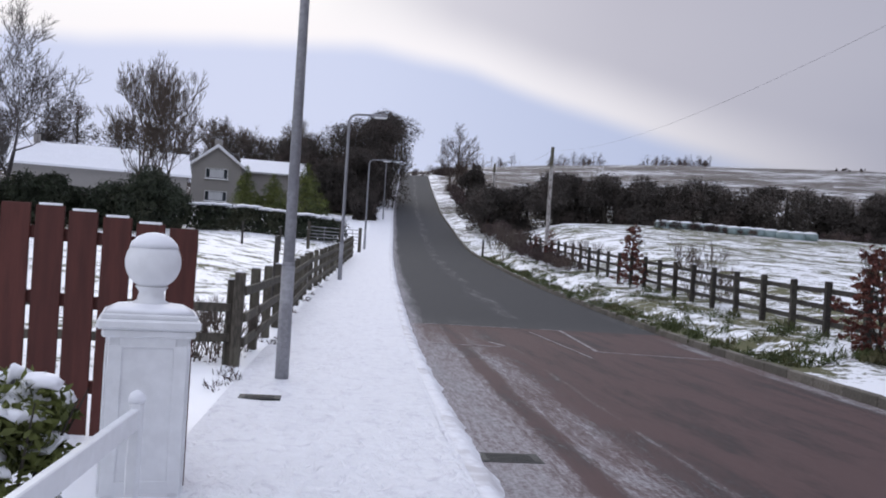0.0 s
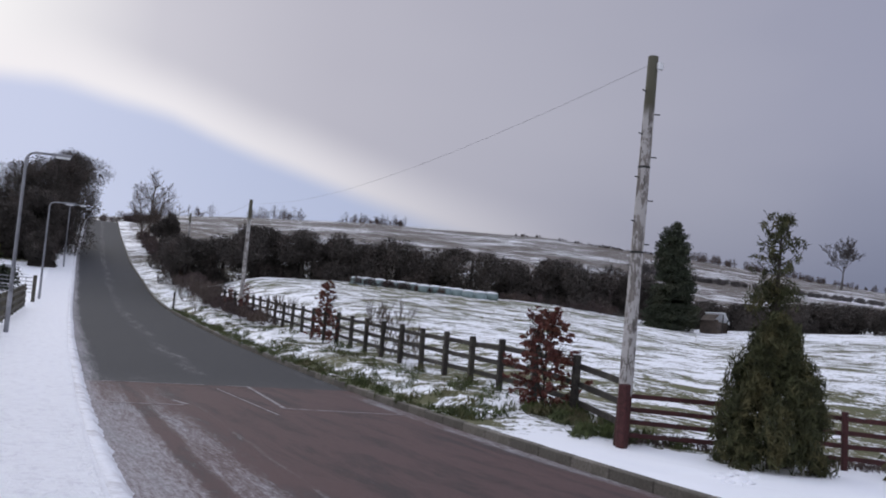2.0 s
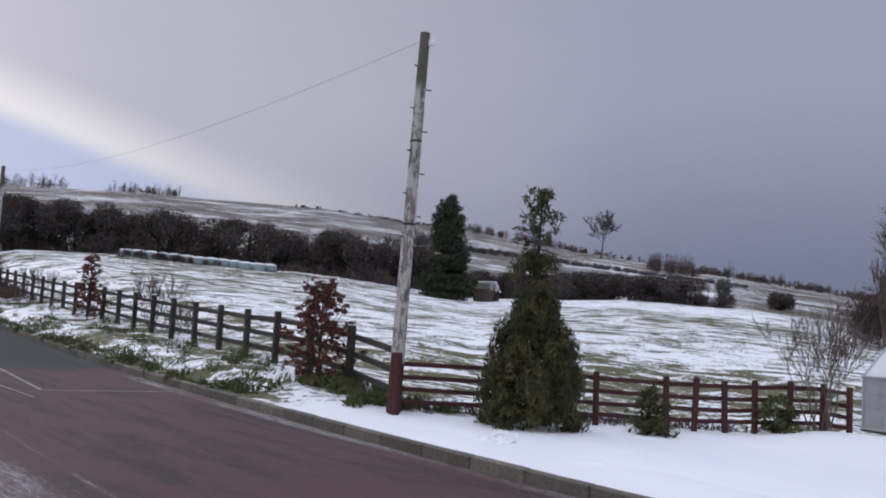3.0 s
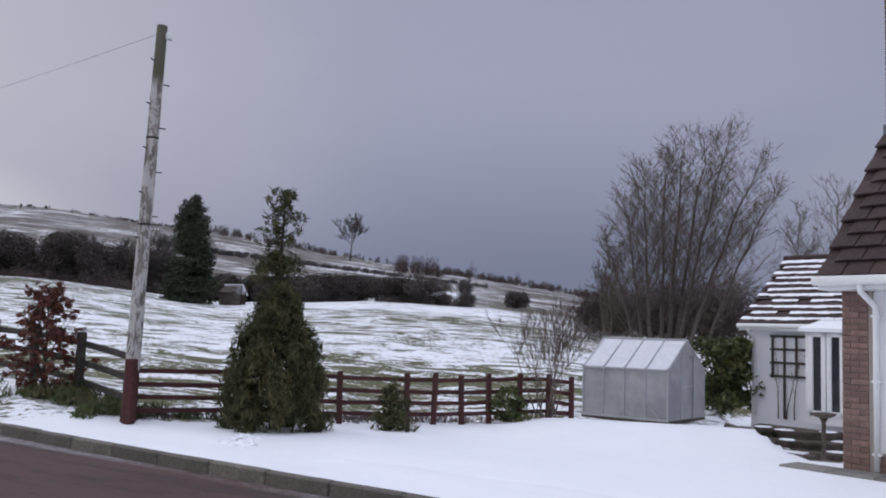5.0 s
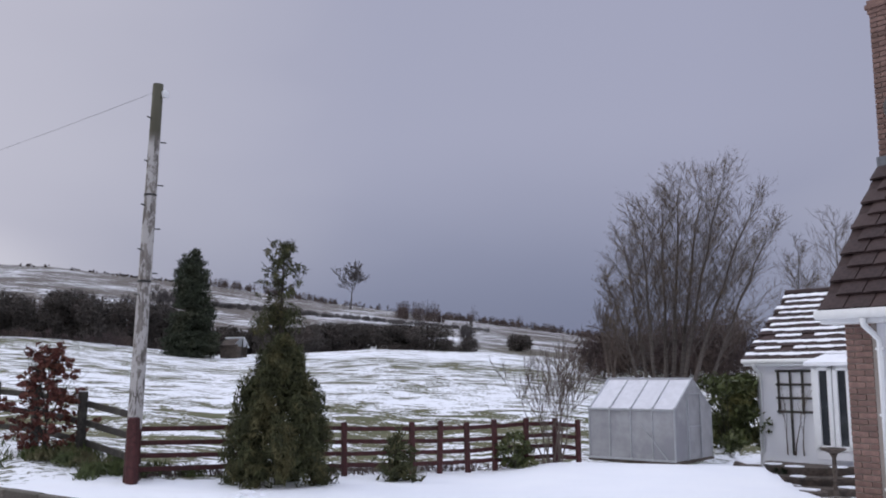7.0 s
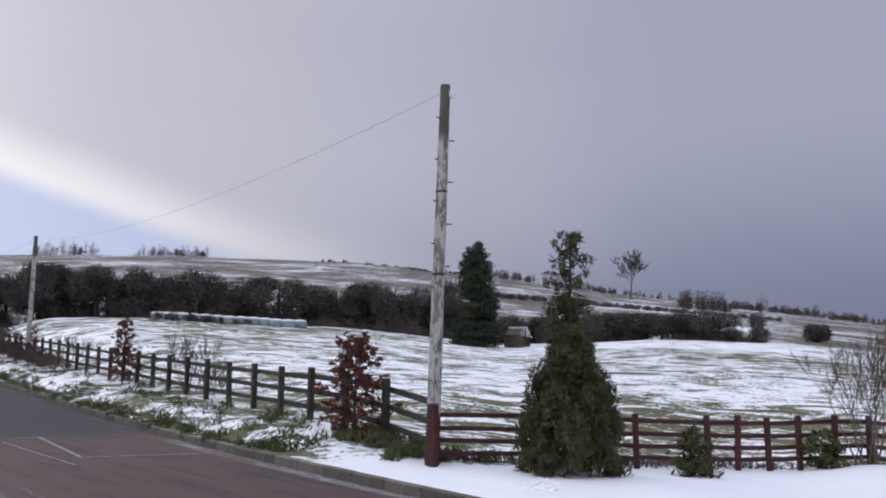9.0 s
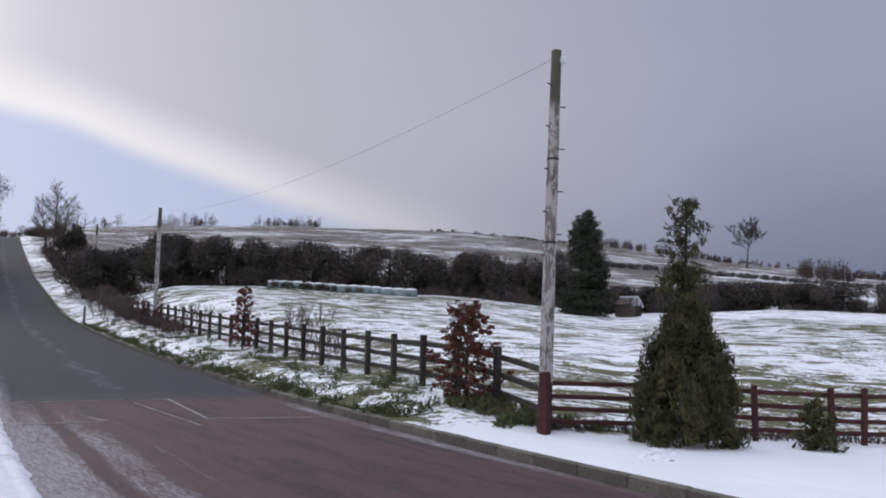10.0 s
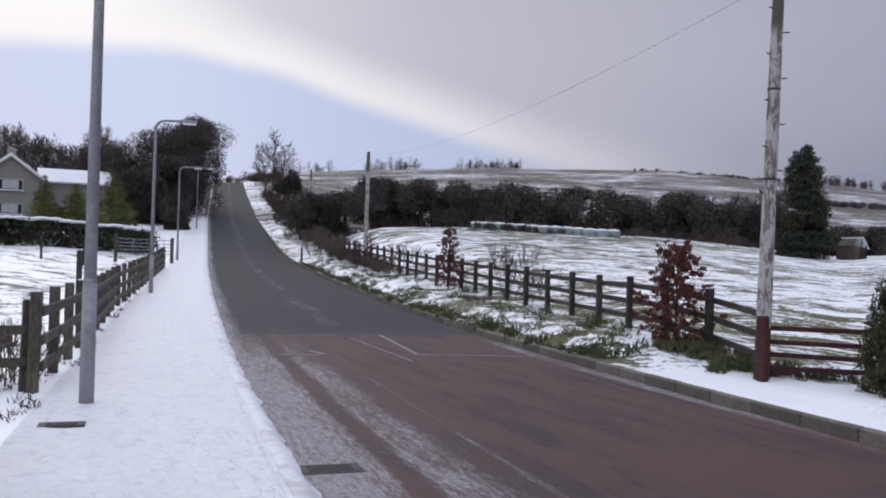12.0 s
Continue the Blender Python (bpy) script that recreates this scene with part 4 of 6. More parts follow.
def beech(az, d, h, wd, seed_, n, label):
    R = random.Random(seed_)
    ob = thing("copper_beech", label, "shrub", spot(az, d, 0.05), 0, "young copper beeches in the verge")
    g = Geo()
    tips = []
    for s in range(6):
        a_ = R.uniform(0, 6.28)
        z0 = h * R.uniform(0.02, 0.5)
        grow(g, Vector((0, 0, z0)), Vector((math.cos(a_) * 0.5, math.sin(a_) * 0.5, 0.8)).normalized(), wd * 0.36, 0.018, 2, R, 4, 0.5, 0.3, (2, 3), tips)
    g.tube([(0, 0, -0.1), (0.03, 0.02, h * 0.5), (0, 0, h)], [0.03, 0.02, 0.006], 6)
    part("stem", g, BARK, ob)
    blobs, limbs = [], Geo()
    for i in range(46):
        z0 = h * (0.04 + 0.9 * (i + R.random()) / 46)
        a_ = i * 2.4 + R.uniform(-0.4, 0.4)
        reach = wd / 2 * (1.08 - 0.78 * (z0 / h) ** 1.5) * R.uniform(0.55, 1.15)
        lift = reach * R.uniform(0.25, 0.6)
        end = Vector((math.cos(a_) * reach, math.sin(a_) * reach, z0 + lift))
        mid = Vector((end.x * 0.5, end.y * 0.5, z0 + lift * 0.35))
        limbs.tube([(0, 0, z0), mid, end], [0.009, 0.006, 0.003], 4)
        for k in range(7):
            t = R.uniform(0.3, 1.03)
            c = Vector((end.x * t, end.y * t, z0 + lift * t * t)) + Vector((R.gauss(0, 0.045), R.gauss(0, 0.045), R.gauss(-0.01, 0.04)))
            blobs.append((tuple(c), (0.07, 0.07, 0.045)))
    tagged(part("branches", limbs, BARK, ob), kind="stuff")
    g = Geo()
    g.leaves(blobs, int(n * 0.8), 0.042, seed_, 0.3)
    part("foliage", g, COPPER, ob)


beech(32.6, 17.9, 2.05, 1.75, 71, 6800, "young copper beech with withered red-brown leaves by the fence")
beech(18.7, 34.5, 2.45, 1.3, 72, 5000, "narrow copper beech with withered leaves against the fence")
beech(13.8, 51.0, 1.9, 1.0, 73, 900, "small far copper beech below the telegraph pole")
beech(12.9, 56.0, 1.5, 1.0, 74, 700, "small far copper beech in the verge")

for az, d, h, sd, label in ((22.6, 30.5, 2.3, 81, "bare spreading young tree inside the field fence"), (15.8, 44.0, 2.0, 82, "small bare shrub behind the field fence"),
                            (63.0, 17.6, 2.75, 83, "bare upright shrub beside the garden fence"), (10.9, 56.0, 2.2, 84, "bare roadside bush above the snowy bank"), (11.6, 60.0, 2.4, 85, "bare roadside bush above the snowy bank"),
                            (10.2, 66.0, 2.6, 86, "bare roadside bush above the snowy bank"), (24.0, 29.0, 1.4, 87, "thin bare shrub by a fence post"), (-7.4, 12.6, 1.2, 88, "bare bramble by the side fence"), (-8.6, 12.3, 1.0, 89, "bare bramble by the side fence"), (-6.6, 13.2, 1.1, 90, "bare bramble by the side fence")):
    bare_tree("bare_shrub", label, spot(az, d, 0.05), h, sd, 4, 0.022, TWIG, spread=0.5, up=0.45, stems=10 if az > 60 else 6, category="shrub", kids=(2, 2), fan=0.16 if az > 60 else 0.55, thin=0.005 if d < 25 else 0.008)


def small_bush(az, d, h, wd, leaf, seed_, n, size, label, snow=0, name="garden_bush"):
    R = random.Random(seed_)
    ob = thing(name, label, "shrub", spot(az, d, 0.03))
    g = Geo()
    for i in range(7):
        a_ = R.uniform(0, 6.28)
        g.tube([(0, 0, -0.05), (math.cos(a_) * wd * 0.2, math.sin(a_) * wd * 0.2, h * 0.5), (math.cos(a_) * wd * 0.36, math.sin(a_) * wd * 0.36, h * 0.85)], [0.014, 0.01, 0.004], 4)
    part("stem", g, BARK, ob)
    blobs = []
    for i in range(34):
        a_, q, z = R.uniform(0, 6.28), math.sqrt(R.random()) * wd * 0.42, R.uniform(0.08, 0.86) * h
        q *= math.sqrt(max(0.1, 1 - (z / h) ** 2))
        blobs.append(((math.cos(a_) * q, math.sin(a_) * q, z), (wd * 0.14, wd * 0.14, h * 0.12)))
    g = Geo()
    g.leaves(blobs, n, size, seed_, 0)
    part("foliage", g, leaf, ob)
    if snow:
        g = Geo()
        for b in sorted(blobs, key=lambda q: -q[0][2])[:snow]:
            c, r_ = b
            a0 = len(g.v)
            g.lathe((c[0], c[1], c[2] + r_[2] * 0.4), [(r_[0] * 0.55, 0), (r_[0] * 0.68, 0.02), (r_[0] * 0.5, 0.045), (r_[0] * 0.2, 0.06)], 11)
            for k in range(a0, len(g.v)):
                v = Vector(g.v[k])
                g.v[k] = tuple(v + Vector((noise.noise(v * 9), noise.noise(v * 9 + Vector((5, 0, 0))), noise.noise(v * 7 + Vector((0, 9, 0))))) * 0.09)
        part("snow_clump", g, SNOW, ob, "clumps of snow on the leaves", True)


small_bush(-18.6, 4.75, 1.02, 0.95, GOLDEN, 91, 5000, 0.034, "low golden-green bush laden with snow", 26)
crown_tree("small_conifer", "small ragged grey-green conifer before the red fence", spot(53.3, 15.3, 0.03), 0.84, 0.95, 92, CYPRESS, 900, 0.06, "conifer", cone=True, trunk=0.025, bare=0.02, lumps=6)
small_bush(60.6, 17.2, 0.72, 0.85, LAUREL, 93, 900, 0.05, "small olive bush before the red fence")
small_bush(73.2, 23.2, 2.0, 2.4, LAUREL, 94, 6500, 0.075, "large glossy green laurel beside the greenhouse", 0, "laurel_bush")
small_bush(74.9, 20.2, 0.35, 0.5, GRASS, 95, 400, 0.06, "tuft of dry ornamental grass by the rockery")
small_bush(76.0, 20.8, 0.5, 0.5, CONIFER, 96, 500, 0.04, "dark potted shrub by the wall")


def tufts(name, label, spots, leaf, seed_, size, count, lift=0.1, slim=0.13):
    g = Geo()
    blobs = [((x, y, ground_z(x, y) + lift * s), (0.26 * s, 0.34 * s, 0.16 * s)) for x, y, s in spots]
    g.leaves(blobs, count, size, seed_, -1.6, 0.0, slim)
    tagged(part(name, g, leaf), label, "grass", kind="stuff")


R = random.Random(11)
spots = [(float(kerb_right(y)) + R.uniform(0.02, 0.42), y, R.uniform(0.28, 0.5)) for y in np.linspace(16.5, 62, 240)]
tufts("kerbside_grass", "strip of dark grass growing over the kerb", spots, GRASS, 17, 0.06, 10000)
spots = [(float(path_left(y)) + R.uniform(-0.9, -0.1), y, R.uniform(0.25, 0.5)) for y in np.linspace(9.5, 34, 70)]
tufts("fence_stalks", "dry stalks and brambles at the fence foot", spots, THICKET, 18, 0.05, 1500)
spots = []
for i in range(420):
    y = 14.6 + 44 * R.random() ** 1.3
    x = float(kerb_right(y)) + 0.22 + R.random() ** 1.8 * 2.6
    if noise.noise((x * 0.9, y * 0.35, 8)) > -0.12 or x < kerb_right(y) + 0.5:
        spots.append((x, y, R.uniform(0.35, 0.95)))
tufts("verge_grass", "rank green grass and weeds poking through verge snow", spots, GRASS, 12, 0.085, 10000)
spots = [(9.75 + R.gauss(0, 0.38), 14.5 + R.gauss(0, 0.45), R.uniform(0.6, 1.0)) for i in range(18)] + [(9.5 + R.gauss(0, 0.35), 12.5 + R.gauss(0, 0.5), R.uniform(0.5, 0.9)) for i in range(14)]
tufts("shrub_foot_grass", "green grass and weeds round the shrub's foot", spots, GRASS, 13, 0.085, 5200)
spots = []
for i in range(220):
    az = R.uniform(38, 64.2)
    x, y = red_point(az)
    q = R.uniform(0.1, 0.9)
    spots.append((x + q * 0.48, y + q * 0.87, R.uniform(0.3, 0.7)))
tufts("fence_foot_grass", "dark grass stalks standing along the red fence", spots, THICKET, 14, 0.06, 3000)
spots = []
for i in range(150):
    y = 60 + 80 * R.random()
    spots.append((float(kerb_right(y)) + 2.2 + R.uniform(0, 1.6), y, R.uniform(1.3, 2.8)))
tufts("roadside_hedge", "low brown bare hedge along the road's bank", spots, THICKET, 15, 0.2, 12000, 0.35)
spots = []
for i in range(60):
    y = 41 + 22 * R.random()
    spots.append((float(kerb_right(y)) + 2.0 + R.uniform(0, 1.2), y, R.uniform(0.9, 1.7)))
tufts("bank_scrub", "brown bare scrub on the bank by the fence", spots, THICKET, 16, 0.13, 6000, 0.3)


# ---- bales in the field ----
def bale(x, y, s):
    ob = thing("silage_bale", "round bale in pale green plastic wrap with snow on top", "bale", (x, y, ground_z(x, y) - 0.24), R.uniform(0, 180), "row of wrapped bales")
    g = Geo()
    g.lathe((0, 0, 0), [(0.5 * s, 0), (0.6 * s, 0.08), (0.63 * s, 0.35), (0.61 * s, 0.66), (0.5 * s, 0.74)], 14)
    part("wrap", g, BALE_WRAP, ob, smooth=True)
    g = Geo()
    g.lathe((0, 0, 0.68), [(0.58 * s, 0), (0.56 * s, 0.07), (0.42 * s, 0.13), (0.2 * s, 0.16), (0.05, 0.17)], 12)
    part("snow_top", g, SNOW, ob, "snow on the bale", True)


for i in range(13):
    x, y = polar(20.5 + i * 0.71, 73 - 0.15 * i + R.uniform(-0.4, 0.4))
    bale(x, y, R.uniform(0.85, 0.98))


# ---- field hut ----
def hut():
    ob = thing("field_hut", "small tumbledown dark shed with a snowy broken roof", "shed", spot(42.7, 70, 0.1), 20)
    for c, q in (((-0.75, 0.0, 0.5), (0.14, 1.4, 1.2)), ((0.75, 0.0, 0.42), (0.14, 1.4, 1.0)), ((0, 0.66, 0.5), (1.4, 0.14, 1.1)), ((-0.4, -0.66, 0.45), (0.55, 0.12, 1.0))):
        g = Geo()
        g.box(c, q, 0.03)
        part("wall", g, STONE, ob)
    g = Geo()
    g.prism((0.95, 0, 0.85), (0.1, 0, 1.65), 1.6, 0.06, cham=0.02)
    part("roof", g, SNOW, ob, "leaning roof sheet under snow")
    g = Geo()
    g.prism((-0.95, 0.1, 1.0), (-0.05, 0.1, 1.5), 1.1, 0.06, cham=0.02)
    part("roof", g, STONE, ob, "dark broken roof sheet")
    for x in (-0.3, 0.45):
        g = Geo()
        g.prism((x, -0.8, -0.1), (x + 0.25, -0.75, 1.5), 0.07, 0.07)
        part("rafter", g, RAIL_WOOD, ob)


hut()


# ---- birches and thicket behind the greenhouse ----
def birch(az, d, base_u, top_u, h, seed_, r0=0.11, deep=0.0, leafy=1.0, label="slender birch with pale trunk, ascending twigs and a few withered leaves", name="birch_tree", group="birches behind the greenhouse", thick=1.0, bark=None, wide=1.0, low=0.16):
    """One curved stem with ascending branches that end in fine twigs."""
    R = random.Random(seed_)
    right = Vector((math.cos(radians(az)), -math.sin(radians(az)), 0))
    away = Vector((math.sin(radians(az)), math.cos(radians(az)), 0))
    x, y, z = spot(az, d, 0.2)
    at = Vector((x, y, z)) + right * base_u + away * R.uniform(-0.6, 0.6)
    ob = thing(name, label, "tree", at, 0, group)
    bark = bark or BIRCH_BARK
    lean = right * (top_u - base_u) + away * deep
    pts, rad = [], []
    for i in range(10):
        t = i / 9
        pts.append(lean * (0.75 * t + 0.25 * t * t) + Vector((R.gauss(0, 0.06) * t, R.gauss(0, 0.06) * t, h * t)))
        rad.append(r0 * (1 - t) ** 0.8 + 0.008)
    g = Geo()
    g.tube(pts, rad, 7)
    part("trunk", g, bark, ob)
    limbs, twigs, tips = Geo(), Geo(), []
    for i in range(34):
        t = low + (0.98 - low) * (i + R.random()) / 34
        k = min(int(t * 9), 8)
        p = pts[k].lerp(pts[k + 1], t * 9 - k)
        a_ = R.uniform(0, 6.28)
        out = Vector((math.cos(a_), math.sin(a_), 0)) * R.uniform(0.5, 0.95) * wide + lean * 0.05
        length = h * (0.34 * (1 - t) + 0.10) * R.uniform(0.75, 1.2)
        d1 = (out + Vector((0, 0, 1))).normalized()
        mid = p + d1 * length * 0.5
        d2 = (d1 + Vector((R.gauss(0, 0.12), R.gauss(0, 0.12), 0.25))).normalized()
        end = mid + d2 * length * 0.5
        limbs.tube([p, mid, end], [q * thick for q in (0.020 * (1 - t) + 0.010, 0.011 * (1 - t) + 0.007, 0.005)], 4, False)
        for j in range(9):
            q = R.uniform(0.22, 1.0)
            s0 = p.lerp(mid, q * 2) if q < 0.5 else mid.lerp(end, q * 2 - 1)
            dd = (d2 + Vector((R.gauss(0, 0.62), R.gauss(0, 0.62), R.uniform(-0.15, 0.35)))).normalized()
            ln = length * R.uniform(0.2, 0.48) + 0.15
            e1 = s0 + dd * ln
            twigs.tube([s0, e1], [0.006 * thick, 0.004 * thick], 3, False)
            tips.append(e1)
            for m in range(5):
                s1 = s0.lerp(e1, R.uniform(0.3, 0.95))
                e2 = s1 + (dd + Vector((R.gauss(0, 0.45), R.gauss(0, 0.45), R.uniform(-0.2, 0.3)))).normalized() * ln * R.uniform(0.35, 0.65)
                twigs.tube([s1, e2], [0.0045 * thick, 0.0032 * thick], 3, False)
                tips.append(e2)
    tagged(part("branch_work", limbs, bark, ob), kind="stuff")
    part("twig_crown", twigs, TWIG, ob)
    pick = [t for t in tips if t.z > h * 0.55 and R.random() < 0.4 * leafy]
    if pick:
        g = Geo()
        g.leaves([(tuple(t), (0.28, 0.28, 0.28)) for t in pick], len(pick) * 2, 0.030, seed_, 0.6)
        part("withered_leaves", g, BIRCH_LEAF, ob, "few withered yellow-brown leaves")
    return ob


for i, (b_u, t_u, h, r0, deep) in enumerate(((-1.5, -3.0, 5.6, 0.07, -0.6), (-1.2, -2.3, 7.8, 0.08, 0.8), (-0.9, -1.3, 8.8, 0.09, -0.8), (-0.4, -0.3, 9.6, 0.10, 0.5), (-0.1, 0.6, 10.4, 0.11, -0.3),
                                        (0.2, 1.7, 10.6, 0.11, 0.9), (0.3, 2.6, 10.2, 0.10, -1.0), (0.7, 4.0, 9.2, 0.11, 0.2), (1.4, 4.9, 8.0, 0.08, 1.2))):
    birch(70.0, 44.0, b_u, t_u, h, 100 + i, r0, deep)
birch(79.3, 50.0, 0.0, 0.2, 8.6, 118, 0.07, 0.0, 0.0, "thin bare grey birch standing apart behind the wing")
birch(77.0, 50.0, 0.0, 0.4, 7.4, 119, 0.06, 0.5, 0.2, "thin bare grey birch standing apart behind the wing")
for i, (az, d, h) in enumerate(((66.2, 50, 5.6), (81.0, 55, 7.0))):
    bare_tree("bare_tree", "thin bare tree behind the garden", spot(az, d, 0.2), h, 110 + i, 5, 0.10, TWIG, spread=0.36, up=0.5, stems=2, kids=(2, 3), fan=0.2, thin=0.010, wig=0.06)


def scrub(name, label, az0, az1, d, h0, h1, n, leaf, seed_, size, bl=60, deep=4, slim=0.3):
    """A tangle of twigs too dense to count."""
    R = random.Random(seed_)
    g = Geo()
    blobs = []
    for i in range(bl):
        t = R.random()
        az = az0 + (az1 - az0) * t
        x, y = polar(az, d + R.uniform(-deep, deep))
        h = (h0 + (h1 - h0) * t) * R.uniform(0.55, 1.05)
        blobs.append(((x, y, ground_z(x, y) + h * R.uniform(0.3, 0.62)), (h * 0.42, h * 0.42, h * 0.42)))
    g.leaves(blobs, n, size, seed_, -0.8, 0, slim)
    return tagged(part(name, g, leaf), label, "thicket", kind="stuff")


scrub("thicket", "dense reddish-brown bare thicket below the birches", 64.5, 74, 56, 3.6, 5.2, 30000, THICKET, 120, 0.26, 90, slim=0.07)
scrub("bale_weeds", "dead brown weeds standing before the bales", 20.0, 26.0, 71.6, 0.9, 0.6, 2600, THICKET, 126, 0.13, 40, 0.5, slim=0.12)
scrub("field_weeds", "dead weeds at the field's hedge foot", 28.5, 37.0, 75, 0.8, 0.9, 3000, THICKET, 127, 0.14, 50, 1.5, slim=0.12)
scrub("hedge_scrub", "dark brown scrub at the field's far edge", 44, 48, 88, 3.4, 3.0, 14000, HEDGE_LEAF, 121, 0.13, 30)
scrub("field_bush", "round dark bush alone on the snowy hillside", 60.0, 60.9, 110, 2.6, 2.6, 5000, HEDGE_LEAF, 122, 0.15, 10, 1)
scrub("bare_hedge", "grey-brown bare hedge trees behind the field", 30, 40, 90, 4.6, 5.2, 22000, THICKET, 123, 0.26, 50, slim=0.09)
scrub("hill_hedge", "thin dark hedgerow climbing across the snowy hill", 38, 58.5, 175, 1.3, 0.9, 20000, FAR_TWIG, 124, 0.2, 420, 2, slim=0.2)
scrub("crest_scrub", "low brown scrub where the road tops the hill", 4.9, 8.2, 205, 2.2, 3.6, 9000, THICKET, 125, 0.22, 40, 4, slim=0.15)
for i, (az, d, h) in enumerate(((36.0, 84, 6.5), (37.8, 82, 6.8), (34.3, 88, 5.8), (57.0, 98, 4.5))):
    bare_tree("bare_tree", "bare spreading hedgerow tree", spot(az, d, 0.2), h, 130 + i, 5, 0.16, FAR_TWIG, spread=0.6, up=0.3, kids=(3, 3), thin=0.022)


# ---- trees on the skyline ----
def far_woods(name, label, rows, seed_, leaf=THICKET):
    R = random.Random(seed_)
    g = Geo()
    for az0, az1, d, h, n in rows:
        for i in range(n):
            az = az0 + (az1 - az0) * R.random()
            x, y = polar(az, d + R.uniform(-12, 12))
            z, hh = ground_z(x, y), h * R.uniform(0.55, 1.15)
            g.tube([(x, y, z - 0.5), (x, y, z + hh * 0.9)], [0.12, 0.03], 4)
            g.leaves([((x, y, z + hh * 0.62), (hh * 0.26, hh * 0.26, hh * 0.36)), ((x + R.uniform(-1.5, 1.5), y, z + hh * 0.3), (hh * 0.42, hh * 0.42, hh * 0.28))], 120, 0.22, R.randint(0, 9999), -0.9, slim=0.25)
    tagged(part(name, g, leaf), label, "trees", kind="stuff")


far_woods("skyline_trees", "small distant trees along the hill's crest", [(13.3, 16.8, 305, 4.6, 30), (19.2, 23.4, 305, 3.8, 40), (8.5, 11.5, 300, 4.5, 10), (39, 47.5, 292, 2.9, 70), (47.5, 52.5, 285, 2.0, 22), (52.6, 55.4, 215, 4.6, 44), (55.4, 66.5, 262, 2.4, 120), (57, 57.7, 255, 5.0, 2), (60.3, 60.8, 255, 4.6, 2), (30, 39, 298, 0.9, 60)], 140)
bare_tree("bare_tree", "bare round-headed tree standing on the hill", spot(49.7, 250, 0.5), 15, 141, 5, 0.4, FAR_TWIG, spread=0.7, up=0.2, kids=(3, 3), thin=0.06)
for b_u, t_u, h, sd in ((-0.8, -2.0, 8.0, 142), (0.0, 0.2, 10.0, 143), (0.8, 2.0, 8.4, 147)):
    birch(7.7, 138, b_u, t_u, h, sd, 0.16, 0.0, 0.0, "bare brown tree beside the road's crest", "bare_tree", "", 1.9, TWIG, 1.3, 0.12)
crown_tree("ivy_tree", "dark ivy-covered tree by the roadside hedge", spot(9.0, 118, 0.3), 6.0, 2.8, 144, HEDGE_LEAF, 7000, 0.14, bare=0.0)
crown_tree("ivy_tree", "dark ivy-covered tree by the roadside hedge", spot(8.5, 132, 0.3), 5.0, 3.5, 145, HEDGE_LEAF, 5000, 0.14, bare=0.0)


# ---- trees left of the road ----
for i, (az, d, h, wd) in enumerate(((2.3, 108, 12.5, 8.5), (2.75, 118, 12.0, 9.0), (0.9, 112, 10.5, 8), (-0.8, 116, 9.5, 8), (1.4, 98, 7.5, 5), (2.9, 122, 12.5, 6.5), (-2.6, 124, 9.0, 8), (-0.2, 96, 6.0, 5), (1.9, 90, 3.6, 2.6))):
    crown_tree("evergreen_tree", "big dark evergreen tree overhanging the footpath", spot(az, d, 0.4), h, wd, 150 + i, HEDGE_LEAF, 32000, 0.12, group="dark trees by the road", bare=-0.08, lumps=26, trunk=0.3)
for i, (az, d, h, wd) in enumerate(((-5.4, 92, 4.8, 3.8), (-3.7, 92, 4.0, 4.4), (-1.7, 90, 5.2, 5.2))):
    crown_tree("golden_conifer", "broad golden-green garden conifer behind the hedge", spot(az, d, 0.2), h, wd, 160 + i, GOLDEN, 6000, 0.11, "conifer", "golden conifers", cone=True, bare=0.02)
for i, (az, d, h, wd, lf) in enumerate(((-18.9, 62, 2.9, 4.5, CONIFER), (-17.2, 59, 3.6, 3.4, CONIFER), (-15.4, 63, 2.8, 4.6, CONIFER), (-13.4, 60, 3.3, 4.2, CONIFER), (-11.6, 58, 4.3, 4.2, CONIFER), (-9.9, 64, 3.6, 3.6, CONIFER), (-21.5, 60, 4.4, 5, CONIFER), (-12.6, 66, 2.6, 4, CONIFER), (-15.3, 105, 12, 6.0, HEDGE_LEAF), (-16.9, 108, 11, 4.5, HEDGE_LEAF), (-12.5, 110, 10.5, 8, HEDGE_LEAF), (-9.5, 128, 8, 8, HEDGE_LEAF), (-6.5, 140, 11, 9, HEDGE_LEAF), (-4.4, 142, 9.5, 9, HEDGE_LEAF), (-19.5, 110, 10, 7, HEDGE_LEAF))):
    crown_tree("garden_evergreen", "dark evergreen tree behind the snowy paddock", spot(az, d, 0.3), h, wd, 170 + i, lf, 9000, 0.13, group="evergreens on the house side", bare=-0.16, lumps=18)
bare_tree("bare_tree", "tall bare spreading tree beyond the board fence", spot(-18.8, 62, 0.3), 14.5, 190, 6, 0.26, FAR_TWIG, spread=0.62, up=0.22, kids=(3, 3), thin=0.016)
bare_tree("bare_tree", "bare bushy tree in front of the house", spot(-11.0, 70, 0.3), 12.5, 191, 6, 0.2, TWIG, spread=0.5, up=0.35, kids=(2, 3), stems=4, fan=0.4, thin=0.016)
for i, (az, d, h) in enumerate(((-6.0, 150, 14), (-4.6, 150, 12), (-8.8, 140, 11), (-1.8, 140, 13))):
    bare_tree("bare_tree", "bare tree behind the house", spot(az, d, 0.3), h, 195 + i, 5, 0.2, TWIG, spread=0.55, up=0.3, kids=(3, 3), stems=2, fan=0.3, thin=0.035)


